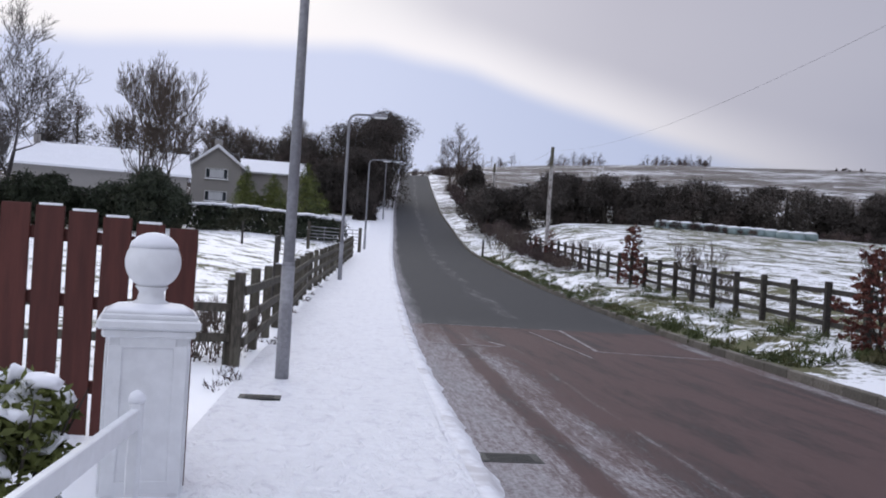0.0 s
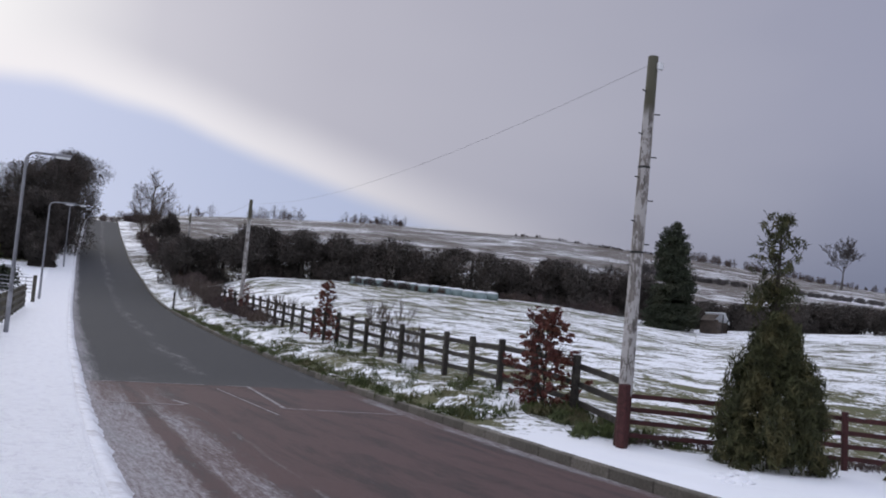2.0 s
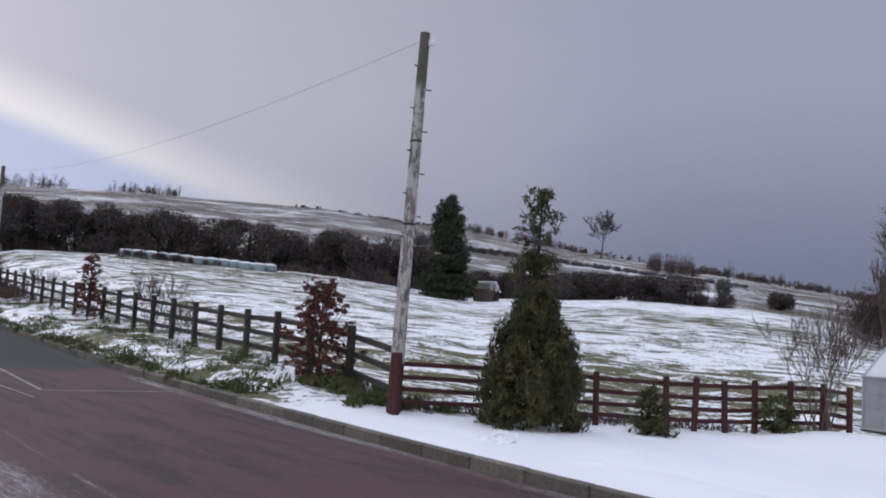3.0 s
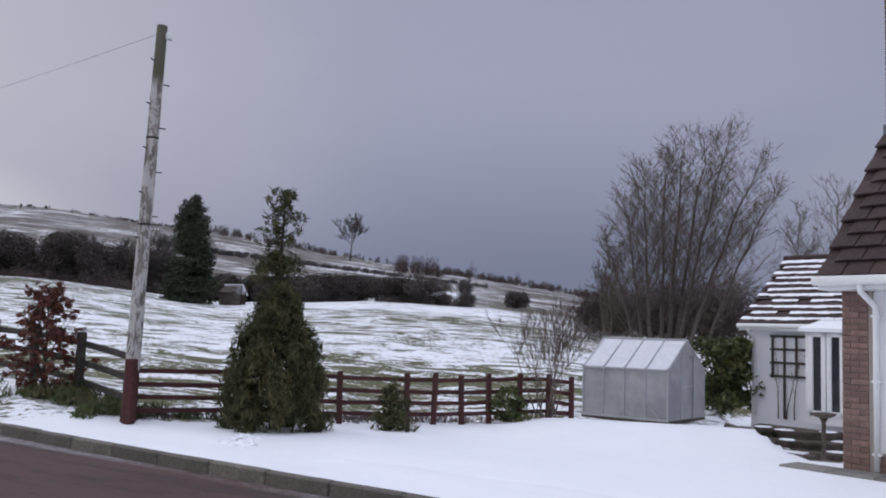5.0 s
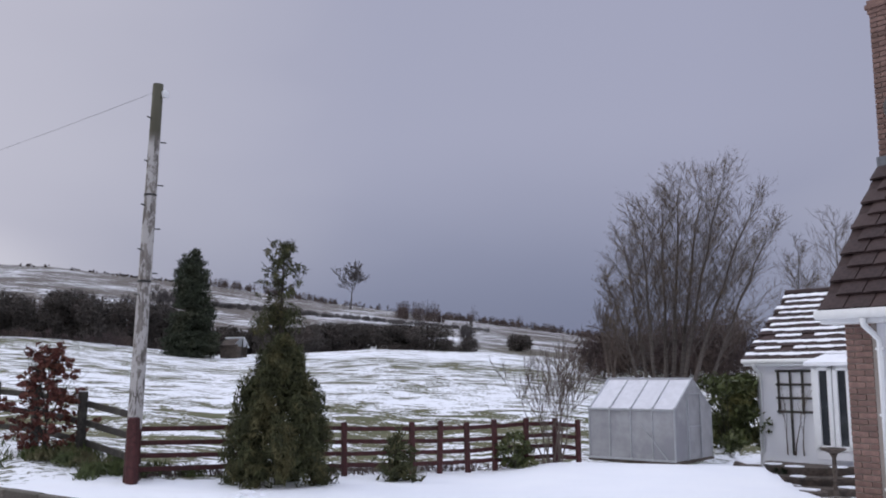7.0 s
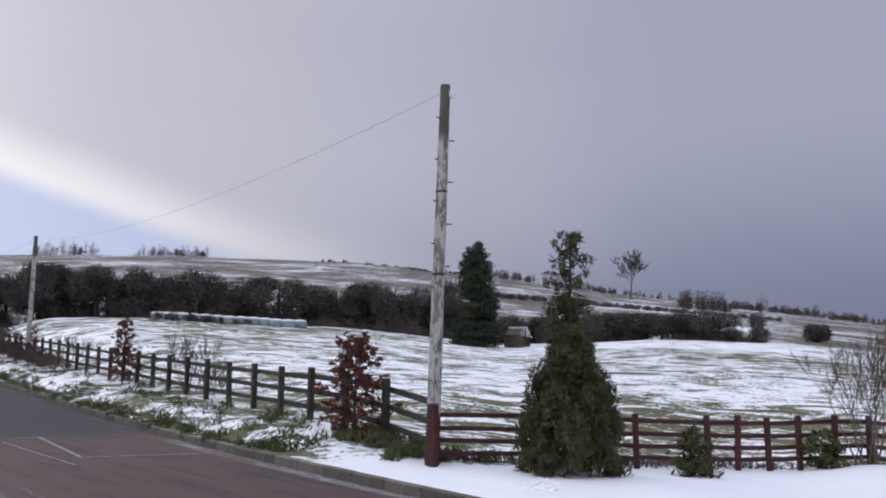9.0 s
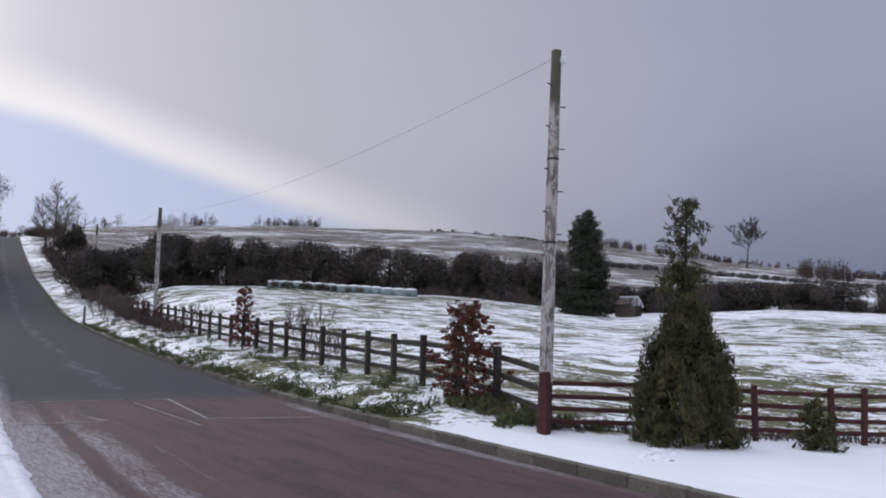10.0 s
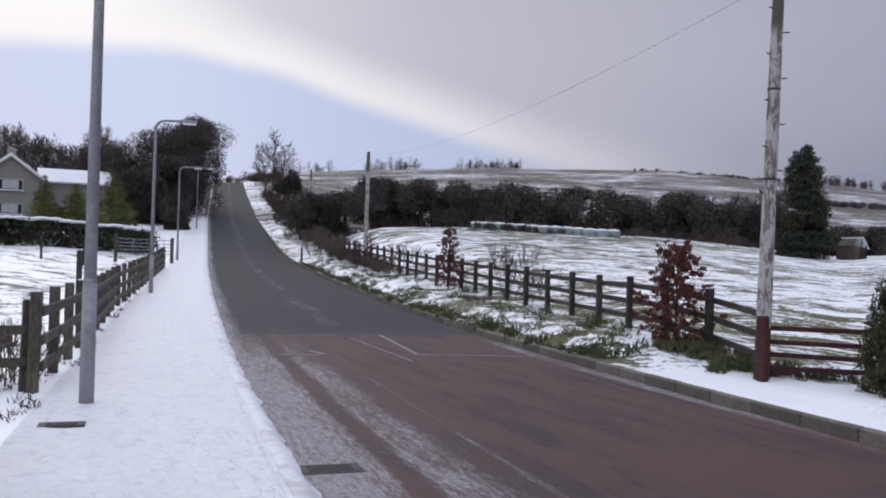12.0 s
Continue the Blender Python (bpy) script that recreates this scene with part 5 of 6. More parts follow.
def box_hedge(a_, b_, h, wd, label):
    ax, ay = polar(*a_)
    bx, by = polar(*b_)
    n = 26
    blobs, sn = [], Geo()
    z0 = ground_z(ax, ay)
    ob = thing("clipped_hedge", label, "hedge", (ax, ay, z0))
    R = random.Random(5)
    for i in range(n):
        t = (i + 0.5) / n
        x, y = ax + (bx - ax) * t, ay + (by - ay) * t
        z = ground_z(x, y) - z0
        for k in range(3):
            blobs.append(((x - ax, y - ay, z + h * (0.2 + 0.3 * k)), (0.75, wd * 0.5, h * 0.24)))
        sn.lathe((x - ax, y - ay, z + h * R.uniform(0.9, 0.98)), [(0.5, 0), (0.62, 0.06), (0.45, 0.16), (0.1, 0.2)], 8)
    g = Geo()
    g.leaves(blobs, 9000, 0.14, 6, 0, 0.2)
    part("foliage", g, CONIFER, ob)
    part("snow_top", sn, SNOW, ob, "line of snow along the top", True)


box_hedge((-8.6, 64), (0.6, 66), 1.75, 1.4, "long clipped dark hedge topped with snow")


# ---- marks in the snow ----
R = random.Random(33)
# raised lumps added in place of the dents of footprints
g = Geo()
for i in range(26):
    t = R.random()
    x, y = 8.1 + t * 1.2 + R.gauss(0, 0.12), 8.5 + t * 0.9 + R.gauss(0, 0.16)
    k = len(g.v)
    g.lathe((x, y, ground_z(x, y) + 0.0), [(0.07, 0), (0.065, 0.018), (0.03, 0.032), (0.005, 0.034)], 7)
    for j in range(k, len(g.v)):
        v = Vector(g.v[j])
        g.v[j] = (v.x + 0.04 * noise.noise(v * 11), v.y + 0.05 * noise.noise(v * 11 + Vector((3, 0, 0))), v.z + 0.02 * noise.noise(v * 13))
tagged(part("snow_clods", g, SNOW), "small raised snow lumps standing for footprints on the lawn", "snow", kind="stuff")


# ---- brick and tile work ----
def brick_mesh(l_, d_, h_):
    g = Geo()
    g.box((0, 0, 0), (l_, d_, h_), 0.006)
    return g.mesh("brick", BRICK)


BRICK_WHOLE, BRICK_HALF = brick_mesh(0.215, 0.02, 0.065), brick_mesh(0.1025, 0.02, 0.065)


def brick_face(parent, x0, x1, y, z0, z1, facing=0.0):
    """Courses of bricks proud of their mortar bed, on a face whose normal is -y turned by facing."""
    m = Matrix.Rotation(facing, 4, "Z")
    row, z = 0, z0 + 0.0375
    while z < z1 - 0.03:
        x = x0
        first = row % 2
        while x < x1 - 0.05:
            half = first or x + 0.2 > x1
            w_ = 0.1025 if half else 0.215
            if x + w_ > x1 + 0.02:
                break
            ob = part("brick", BRICK_HALF if half else BRICK_WHOLE, BRICK, parent)
            ob.matrix_basis = m @ Matrix.Translation((x + w_ / 2, y - 0.006 + rnd.uniform(-0.002, 0.002), z))
            x += w_ + 0.01
            first = 0
        z += 0.075
        row += 1


def tiled_roof(parent, x0, x1, y0, z0, y1, z1, w_, gauge, mat, snow=0.0, split=5.0):
    """Rows of interlocking tiles lapping down a slope; those up to split are pieces of their own."""
    run, rise = y1 - y0, z1 - z0
    length = math.hypot(run, rise)
    ang = math.atan2(rise, run)
    rows = int(length / gauge)
    tile = Geo()
    k = 5
    for j in (0, 1):
        for i in range(k + 1):
            q = i / k
            lift = 0.016 * (1 - abs(2 * q - 1) ** 3) + (0.014 if i == k else 0)
            tile.v.append((q * w_ * 1.0 - w_ / 2, j * (gauge + 0.06) - 0.02, lift + (0.05 if j == 0 else 0.0)))
    n = k + 1
    tile.f += [(i, i + 1, n + i + 1, n + i) for i in range(k)]
    low = len(tile.v)
    for j in (0, 1):
        for i in range(k + 1):
            v = tile.v[j * n + i]
            tile.v.append((v[0], v[1], v[2] - 0.034))
    tile.f += [(low + i + 1, low + i, low + n + i, low + n + i + 1) for i in range(k)]
    tile.f += [(i + 1, i, low + i, low + i + 1) for i in range(k)]
    tile.f += [(0, n, low + n, low), (n - 1, low + n - 1, low + 2 * n - 1, 2 * n - 1)]
    me = tile.mesh("roof_tile", mat)
    bed = Geo()
    bed.face_set([(x0, y0, z0), (x1, y0, z0), (x1, y1, z1), (x0, y1, z1), (x0, y0, z0 - 0.06), (x1, y0, z0 - 0.06), (x1, y1, z1 - 0.06), (x0, y1, z1 - 0.06)],
                 [(0, 1, 2, 3), (7, 6, 5, 4), (0, 4, 5, 1), (1, 5, 6, 2), (2, 6, 7, 3), (3, 7, 4, 0)])
    rest = Geo()
    slope = Matrix.Rotation(ang, 4, "X")
    roof = part("roof", bed, TILE, parent)
    white = Geo()
    for r in range(rows):
        cols = int((x1 - x0) / w_)
        for c in range(cols):
            x = x0 + (c + 0.5 + 0.5 * (r % 2)) * w_ + rnd.uniform(-0.004, 0.004)
            if x > x1 - w_ * 0.4:
                continue
            m = Matrix.Translation((x, y0 + r * gauge * math.cos(ang), z0 + r * gauge * math.sin(ang) + 0.01)) @ slope
            if x < split:
                part("roof_tile", me, mat, roof).matrix_basis = m
            else:
                rest.face_set([m @ Vector(v) for v in tile.v], tile.f)
            if snow and rnd.random() < snow:
                a0 = 0.105 + rnd.uniform(-0.02, 0.03)
                white.face_set([m @ Vector(p) for p in ((-w_ * 0.5, a0, 0.056), (-w_ * 0.18, a0 - 0.02, 0.066), (w_ * 0.2, a0 - rnd.uniform(-0.01, 0.03), 0.064), (w_ * 0.5, a0, 0.056),
                                                        (w_ * 0.5, gauge - 0.005, 0.045), (w_ * 0.1, gauge + 0.01, 0.05), (-w_ * 0.5, gauge - 0.005, 0.045))], [(0, 1, 2, 3, 4, 5, 6)])
    if rest.v:
        tagged(part("far_tiles", rest, mat, roof), kind="stuff")
    if white.v:
        part("roof_snow", white, SNOW, roof, "bands of snow lying on the tiles")
    return roof


def casement(parent, x0, x1, y, z0, z1, cols, rows_, name="window", pane_mat=None, transom=None, f=0.055):
    """A white window with glazing bars, each pane apart."""
    win = thing(name, "", "")
    win.parent = parent
    win.matrix_basis = Matrix.Translation((x0, y, z0))
    w_, h_ = x1 - x0, z1 - z0
    g = Geo()
    for c, s in (((w_ / 2, 0, f / 2), (w_, 0.07, f)), ((w_ / 2, 0, h_ - f / 2), (w_, 0.07, f)), ((f / 2, 0, h_ / 2), (f, 0.07, h_)), ((w_ - f / 2, 0, h_ / 2), (f, 0.07, h_))):
        g.box(c, s, 0.008)
    part("frame", g, PLASTIC, win)
    for i in range(1, cols):
        g = Geo()
        g.box((f + (w_ - 2 * f) * i / cols, -0.005, h_ / 2), (0.024, 0.04, h_ - 2 * f), 0.004)
        part("glazing_bar", g, PLASTIC, win)
    for j in range(1, rows_):
        g = Geo()
        g.box((w_ / 2, -0.005, f + (h_ - 2 * f) * j / rows_), (w_ - 2 * f, 0.038, 0.022), 0.004)
        part("glazing_bar", g, PLASTIC, win)
    if transom:
        g = Geo()
        g.box((w_ / 2, -0.008, transom), (w_ - 2 * f, 0.06, 0.06), 0.006)
        part("transom", g, PLASTIC, win)
    for i in range(cols):
        for j in range(rows_):
            p = Geo()
            p.box((f + (w_ - 2 * f) * (i + 0.5) / cols, 0.012, f + (h_ - 2 * f) * (j + 0.5) / rows_), ((w_ - 2 * f) / cols - 0.004, 0.008, (h_ - 2 * f) / rows_ - 0.004), 0.002)
            part("pane", p, pane_mat or GLASS_DARK, win)
    return win


# ---- the white house ----
HOUSE_TURN = -106.3


def white_house():
    ob = thing("white_house", "white rendered house with brick trim, steep brown tiled roof and dormer", "house", (12.42, 2.11, 0.02), HOUSE_TURN)
    W, D, H = 9.0, 7.4, 2.42
    wx0, wx1, wz0, wz1 = 1.12, 2.57, 0.84, 2.16
    for c, s in ((((0.36 + wx0) / 2, 0.15, H / 2), (wx0 - 0.36, 0.3, H)), (((wx0 + wx1) / 2, 0.15, wz0 / 2), (wx1 - wx0, 0.3, wz0)), (((wx0 + wx1) / 2, 0.15, (wz1 + H) / 2), (wx1 - wx0, 0.3, H - wz1)), (((wx1 + W) / 2, 0.15, H / 2), (W - wx1, 0.3, H))):
        g = Geo()
        g.box(c, s, 0.002)
        part("front_wall", g, RENDER, ob)
    g = Geo()
    g.box((W - 0.15, D / 2 + 0.15, H / 2), (0.3, D - 0.3, H), 0.002)
    g.box((W / 2, D - 0.15, H / 2), (W - 0.7, 0.3, H), 0.002)
    part("rear_wall", g, RENDER, ob)
    g = Geo()
    g.box((0.15, D / 2 + 0.2, H / 2), (0.3, D - 0.4, H), 0.002)
    part("gable_wall", g, RENDER, ob)
    g = Geo()
    top = H + (D / 2) * 1.15
    g.face_set([(0.0, 0.0, H), (0.0, D, H), (0.0, D / 2, top), (0.3, 0.0, H), (0.3, D, H), (0.3, D / 2, top)], [(0, 2, 1), (3, 4, 5), (0, 1, 4, 3), (1, 2, 5, 4), (2, 0, 3, 5)])
    part("gable_peak", g, RENDER, ob)
    g = Geo()
    g.box((0.18, 0.14, H / 2), (0.385, 0.33, H), 0.003)
    pier = part("brick_pier", g, MORTAR, ob, "brick corner pier")
    brick_face(pier, -0.01, 0.375, -0.025, 0.02, H - 0.02)
    g = Geo()
    g.box((2.9, -0.012, 0.17), (5.0, 0.03, 0.34), 0.003)
    plinth = part("brick_plinth", g, MORTAR, ob, "low brick plinth")
    brick_face(plinth, 0.40, 3.6, -0.027, 0.02, 0.34)
    # room behind the window
    g = Geo()
    g.box(((wx0 + wx1) / 2, 0.42, (wz0 + wz1) / 2), (wx1 - wx0 + 0.6, 0.03, wz1 - wz0 + 0.4), 0.002)
    part("curtain", g, CURTAIN, ob, "pale curtain behind the window")
    win = casement(ob, wx0, wx1, 0.04, wz0, wz1, 4, 4, pane_mat=GLASS_CLEAR, transom=0.5)
    g = Geo()
    g.box(((wx1 - wx0) / 2, -0.1, -0.03), (wx1 - wx0 + 0.14, 0.16, 0.06), 0.01)
    part("sill", g, WHITE, win)
    slope_y1 = D / 2
    z_top = H + 0.04 + (slope_y1 + 0.4) * 1.15
    roof = tiled_roof(ob, -0.14, W + 0.3, -0.4, H + 0.04, slope_y1, z_top, 0.33, 0.25, TILE, split=3.7)
    g = Geo()
    g.face_set([(-0.14, slope_y1, z_top), (W + 0.3, slope_y1, z_top), (W + 0.3, D + 0.4, H + 0.04), (-0.14, D + 0.4, H + 0.04), (-0.14, slope_y1, z_top - 0.08), (W + 0.3, slope_y1, z_top - 0.08), (W + 0.3, D + 0.4, H - 0.04), (-0.14, D + 0.4, H - 0.04)],
               [(0, 1, 2, 3), (7, 6, 5, 4), (0, 4, 5, 1), (1, 5, 6, 2), (2, 6, 7, 3), (3, 7, 4, 0)])
    part("rear_slope", g, TILE, roof)
    g = Geo()
    g.tube([(-0.14, slope_y1, z_top + 0.02), (W + 0.3, slope_y1, z_top + 0.02)], [0.1, 0.1], 10)
    part("ridge", g, TILE, roof)
    g = Geo()
    g.box((W / 2 + 0.08, -0.385, H - 0.03), (W + 0.44, 0.03, 0.16), 0.006)
    g.box((W / 2 + 0.08, -0.2, H - 0.10), (W + 0.44, 0.38, 0.02), 0.004)
    part("fascia", g, PLASTIC, ob)
    g = Geo()
    g.tube([(-0.16, -0.46, H + 0.0), (W + 0.3, -0.46, H + 0.0)], [0.062, 0.062], 10)
    part("gutter", g, PLASTIC, ob, "white plastic gutter", True)
    g = Geo()
    g.tube([(0.425, -0.46, H - 0.05), (0.425, -0.44, H - 0.14), (0.425, -0.08, H - 0.3), (0.425, -0.06, H - 0.36), (0.425, -0.06, 0.12)], [0.036] * 5, 10)
    part("downpipe", g, PLASTIC, ob, "white plastic downpipe", True)
    for z in (0.32, 1.2, 2.0):
        g = Geo()
        g.box((0.425, -0.05, z), (0.11, 0.07, 0.035), 0.006)
        part("pipe_clip", g, PLASTIC, ob)
    # chimney
    cx0, cx1, cy0, cz1 = -0.12, 0.42, 1.5, 6.85
    g = Geo()
    g.box(((cx0 + cx1) / 2, cy0 + 0.45, (3.6 + cz1) / 2), (cx1 - cx0 - 0.012, 0.888, cz1 - 3.6), 0.003)
    chim = part("chimney", g, MORTAR, ob, "tall brick chimney stack")
    brick_face(chim, cx0, cx1, cy0, 4.3, cz1)
    brick_face(chim, cy0, cy0 + 0.9, -cx1, 4.5, cz1, math.pi / 2)
    g = Geo()
    for z, s in ((cz1 + 0.03, 0.05), (cz1 + 0.1, 0.1), (cz1 + 0.17, 0.05)):
        g.box(((cx0 + cx1) / 2, cy0 + 0.45, z), (cx1 - cx0 + s, 0.9 + s, 0.07), 0.008)
    part("crown", g, BRICK, chim)
    g = Geo()
    g.lathe(((cx0 + cx1) / 2, cy0 + 0.45, cz1 + 0.2), [(0.13, 0), (0.12, 0.28), (0.14, 0.3), (0.14, 0.34)], 14)
    part("pot", g, BRICK, chim)
    g = Geo()
    g.box((0.15, cy0 - 0.03, 4.62), (0.6, 0.03, 0.22), 0.004)
    part("flashing", g, LEAD, chim, "grey lead flashing")
    # dormer
    dx0, dx1, dy, dz0 = 1.21, 2.80, 0.42, 3.34
    dxm, dze = (dx0 + dx1) / 2, 4.72
    apex = dze + (dx1 - dx0) / 2 * 1.15
    dorm = thing("dormer", "", "")
    dorm.parent = ob
    g = Geo()
    g.face_set([(dx0, dy, dz0), (dx1, dy, dz0), (dx1, dy, dze), (dxm, dy, apex), (dx0, dy, dze), (dx0, 2.6, dz0), (dx1, 2.6, dz0), (dx1, 2.6, dze), (dxm, 2.6, apex), (dx0, 2.6, dze)],
               [(0, 1, 2, 3, 4), (9, 8, 7, 6, 5), (1, 6, 7, 2), (5, 0, 4, 9), (2, 7, 8, 3), (4, 3, 8, 9), (0, 5, 6, 1)])
    part("dormer_wall", g, RENDER, dorm)
    for s in (-1, 1):
        g = Geo()
        e = (dxm + s * ((dx1 - dx0) / 2 + 0.22))
        g.face_set([(e, dy - 0.25, dze - 0.25), (dxm, dy - 0.25, apex + 0.06), (dxm, 3.2, apex + 0.06), (e, 3.2, dze - 0.25), (e, dy - 0.25, dze - 0.31), (dxm, dy - 0.25, apex), (dxm, 3.2, apex), (e, 3.2, dze - 0.31)],
                   [(0, 1, 2, 3), (7, 6, 5, 4), (0, 4, 5, 1), (1, 5, 6, 2), (2, 6, 7, 3), (3, 7, 4, 0)])
        part("dormer_roof", g, TILE, dorm)
        g = Geo()
        g.face_set(
            [(e, dy - 0.28, dze - 0.46), (dxm, dy - 0.28, apex - 0.2), (dxm, dy - 0.28, apex + 0.04), (e, dy - 0.28, dze - 0.24), (e, dy - 0.25, dze - 0.46), (dxm, dy - 0.25, apex - 0.2), (dxm, dy - 0.25, apex + 0.04), (e, dy - 0.25, dze - 0.24)],
            [(0, 1, 2, 3), (7, 6, 5, 4), (0, 4, 5, 1), (1, 5, 6, 2), (2, 6, 7, 3), (3, 7, 4, 0)])
        part("bargeboard", g, PLASTIC, dorm, "white bargeboard")
    casement(dorm, dx0 + 0.14, dx1 - 0.14, dy - 0.03, dz0 + 0.16, dze - 0.06, 4, 3, "dormer_window")
    g = Geo()
    g.box((dxm, dy - 0.06, dz0 - 0.06), (dx1 - dx0 + 0.1, 0.16, 0.14), 0.01)
    part("apron", g, LEAD, dorm, "grey lead apron")
    return ob


white_house()


def satellite_dish():
    ob = thing("satellite_dish", "grey-brown satellite dish mounted on the chimney", "satellite dish", (12.42, 2.11, 0.02), HOUSE_TURN)
    c = Vector((0.42, 1.2, 5.3))
    n = Vector((0.32, -0.94, 0.10)).normalized()
    m = n.to_track_quat("Z", "Y").to_matrix()
    g = Geo()
    prof = [(0.28 * t, 0.08 * t * t) for t in np.linspace(0.05, 1, 7)] + [(0.285, 0.075), (0.25, 0.055), (0.15, 0.0), (0.02, -0.012)]
    g.lathe((0, 0, -0.05), prof, 28)
    g.v = [tuple(c + m @ Vector((v[0], v[1] * 0.92, v[2]))) for v in g.v]
    part("reflector", g, DISH, ob, smooth=True)
    g = Geo()
    g.tube([c + Vector((0.02, 0.0, -0.28)), c + Vector((0.1, -0.2, -0.34)), c + Vector((0.12, -0.42, -0.08))], [0.014, 0.014, 0.012], 8)
    arm = part("arm", g, GALV, ob)
    g = Geo()
    g.box(c + Vector((0.12, -0.42, -0.04)), (0.06, 0.08, 0.1), 0.015)
    part("receiver", g, DISH, arm)
    g = Geo()
    g.tube([c, c + Vector((0, 0.3, -0.12)), c + Vector((0, 0.3, -0.5))], [0.022, 0.022, 0.022], 8)
    part("bracket", g, GALV, ob)
    g = Geo()
    g.tube([c + Vector((0.1, -0.2, -0.36)), c + Vector((0.2, 0.1, -0.62)), c + Vector((0.45, 0.05, -0.66)), c + Vector((0.7, 0.1, -0.6))], [0.009] * 4, 6)
    part("lead", g, WIRE, ob)


satellite_dish()


# ---- rear wing with the trellis and bay door ----
def rear_wing():
    x, y = 22.35, 6.02
    ob = thing("rear_wing", "low white wing with snow lying in bands on its brown tiles", "house wing", (x, y, -0.14), HOUSE_TURN)
    W, H, D = 5.0, 2.2, 3.6
    g = Geo()
    g.box((W / 2, 0.13, -0.3), (W, 0.3, 0.62), 0.003)
    part("plinth", g, RENDER, ob)
    g = Geo()
    g.box((W / 2, 0.15, H / 2), (W, 0.3, H), 0.003)
    part("front_wall", g, RENDER, ob)
    g = Geo()
    g.box((0.15, D / 2 + 0.15, H / 2), (0.3, D - 0.3, H), 0.003)
    g.face_set([(0.0, 0.0, H), (0.0, D, H), (0.0, D / 2, H + 1.5), (0.3, 0.0, H), (0.3, D, H), (0.3, D / 2, H + 1.5)], [(0, 2, 1), (3, 4, 5), (0, 1, 4, 3), (1, 2, 5, 4), (2, 0, 3, 5)])
    part("gable_wall", g, RENDER, ob)
    roof = tiled_roof(ob, -0.15, W, -0.3, H - 0.03, D / 2, H + 1.66, 0.33, 0.235, TILE, snow=0.93, split=4)
    g = Geo()
    g.face_set([(-0.15, D / 2, H + 1.66), (W, D / 2, H + 1.66), (W, D + 0.3, H - 0.03), (-0.15, D + 0.3, H - 0.03)], [(0, 1, 2, 3)])
    g.tube([(-0.16, D / 2, H + 1.68), (W, D / 2, H + 1.68)], [0.09, 0.09], 9)
    part("ridge", g, TILE, roof)
    g = Geo()
    g.box((W / 2 - 0.07, -0.29, H - 0.1), (W + 0.16, 0.03, 0.14), 0.006)
    g.box((W / 2 - 0.07, -0.14, H - 0.16), (W + 0.16, 0.3, 0.02), 0.004)
    part("fascia", g, PLASTIC, ob)
    g = Geo()
    g.tube([(-0.16, -0.35, H - 0.06), (W, -0.35, H - 0.06)], [0.055, 0.055], 9)
    part("gutter", g, PLASTIC, ob, smooth=True)
    g = Geo()
    g.tube([(0.12, -0.35, H - 0.1), (0.12, -0.3, H - 0.2), (0.12, -0.06, H - 0.36), (0.12, -0.06, 0.05)], [0.036] * 4, 9)
    part("downpipe", g, PLASTIC, ob, smooth=True)
    # bay
    bx0, bx1, bp = 1.72, 3.9, 0.6
    bay = thing("bay", "", "")
    bay.parent = ob
    g = Geo()
    g.box(((bx0 + bx1) / 2, -bp / 2, 0.1), (bx1 - bx0, bp, 0.2), 0.01)
    part("bay_base", g, RENDER, bay)
    g = Geo()
    g.face_set([(bx0 - 0.12, -bp - 0.12, 2.02), (bx1 + 0.1, -bp - 0.12, 2.02), (bx1 + 0.1, 0, 2.02), (bx0 - 0.12, 0, 2.02), (bx0 + 0.25, -0.05, 2.36), (bx1, -0.05, 2.36), (bx0 - 0.12, -bp - 0.12, 2.1), (bx1 + 0.1, -bp - 0.12, 2.1), (bx1 + 0.1, 0, 2.1), (bx0 - 0.12, 0, 2.1)],
               [(3, 2, 1, 0), (0, 1, 7, 6), (1, 2, 8, 7), (3, 0, 6, 9), (6, 7, 5, 4), (7, 8, 5), (9, 6, 4), (8, 9, 4, 5), (2, 3, 9, 8)])
    part("bay_roof", g, SNOW, bay, "snow-covered bay roof")
    for i in range(2):
        casement(bay, bx0 + 0.06 + i * 0.42, bx0 + 0.46 + i * 0.42, -bp, 0.2, 2.02, 1, 1, "door_leaf", f=0.105)
    casement(bay, bx0 + 0.95, bx1, -bp, 0.85, 2.02, 3, 2, "bay_window")
    g = Geo()
    g.box(((bx0 + 0.92 + bx1) / 2, -bp, 0.52), (bx1 - bx0 - 0.92, 0.08, 0.66), 0.006)
    g.box((bx0 + 0.02, -bp / 2, 1.1), (0.08, bp, 1.84), 0.008)
    g.box((bx0 + 0.91, -bp, 1.1), (0.08, 0.09, 1.84), 0.008)
    part("bay_panel", g, PLASTIC, bay)
    return ob


rear_wing()


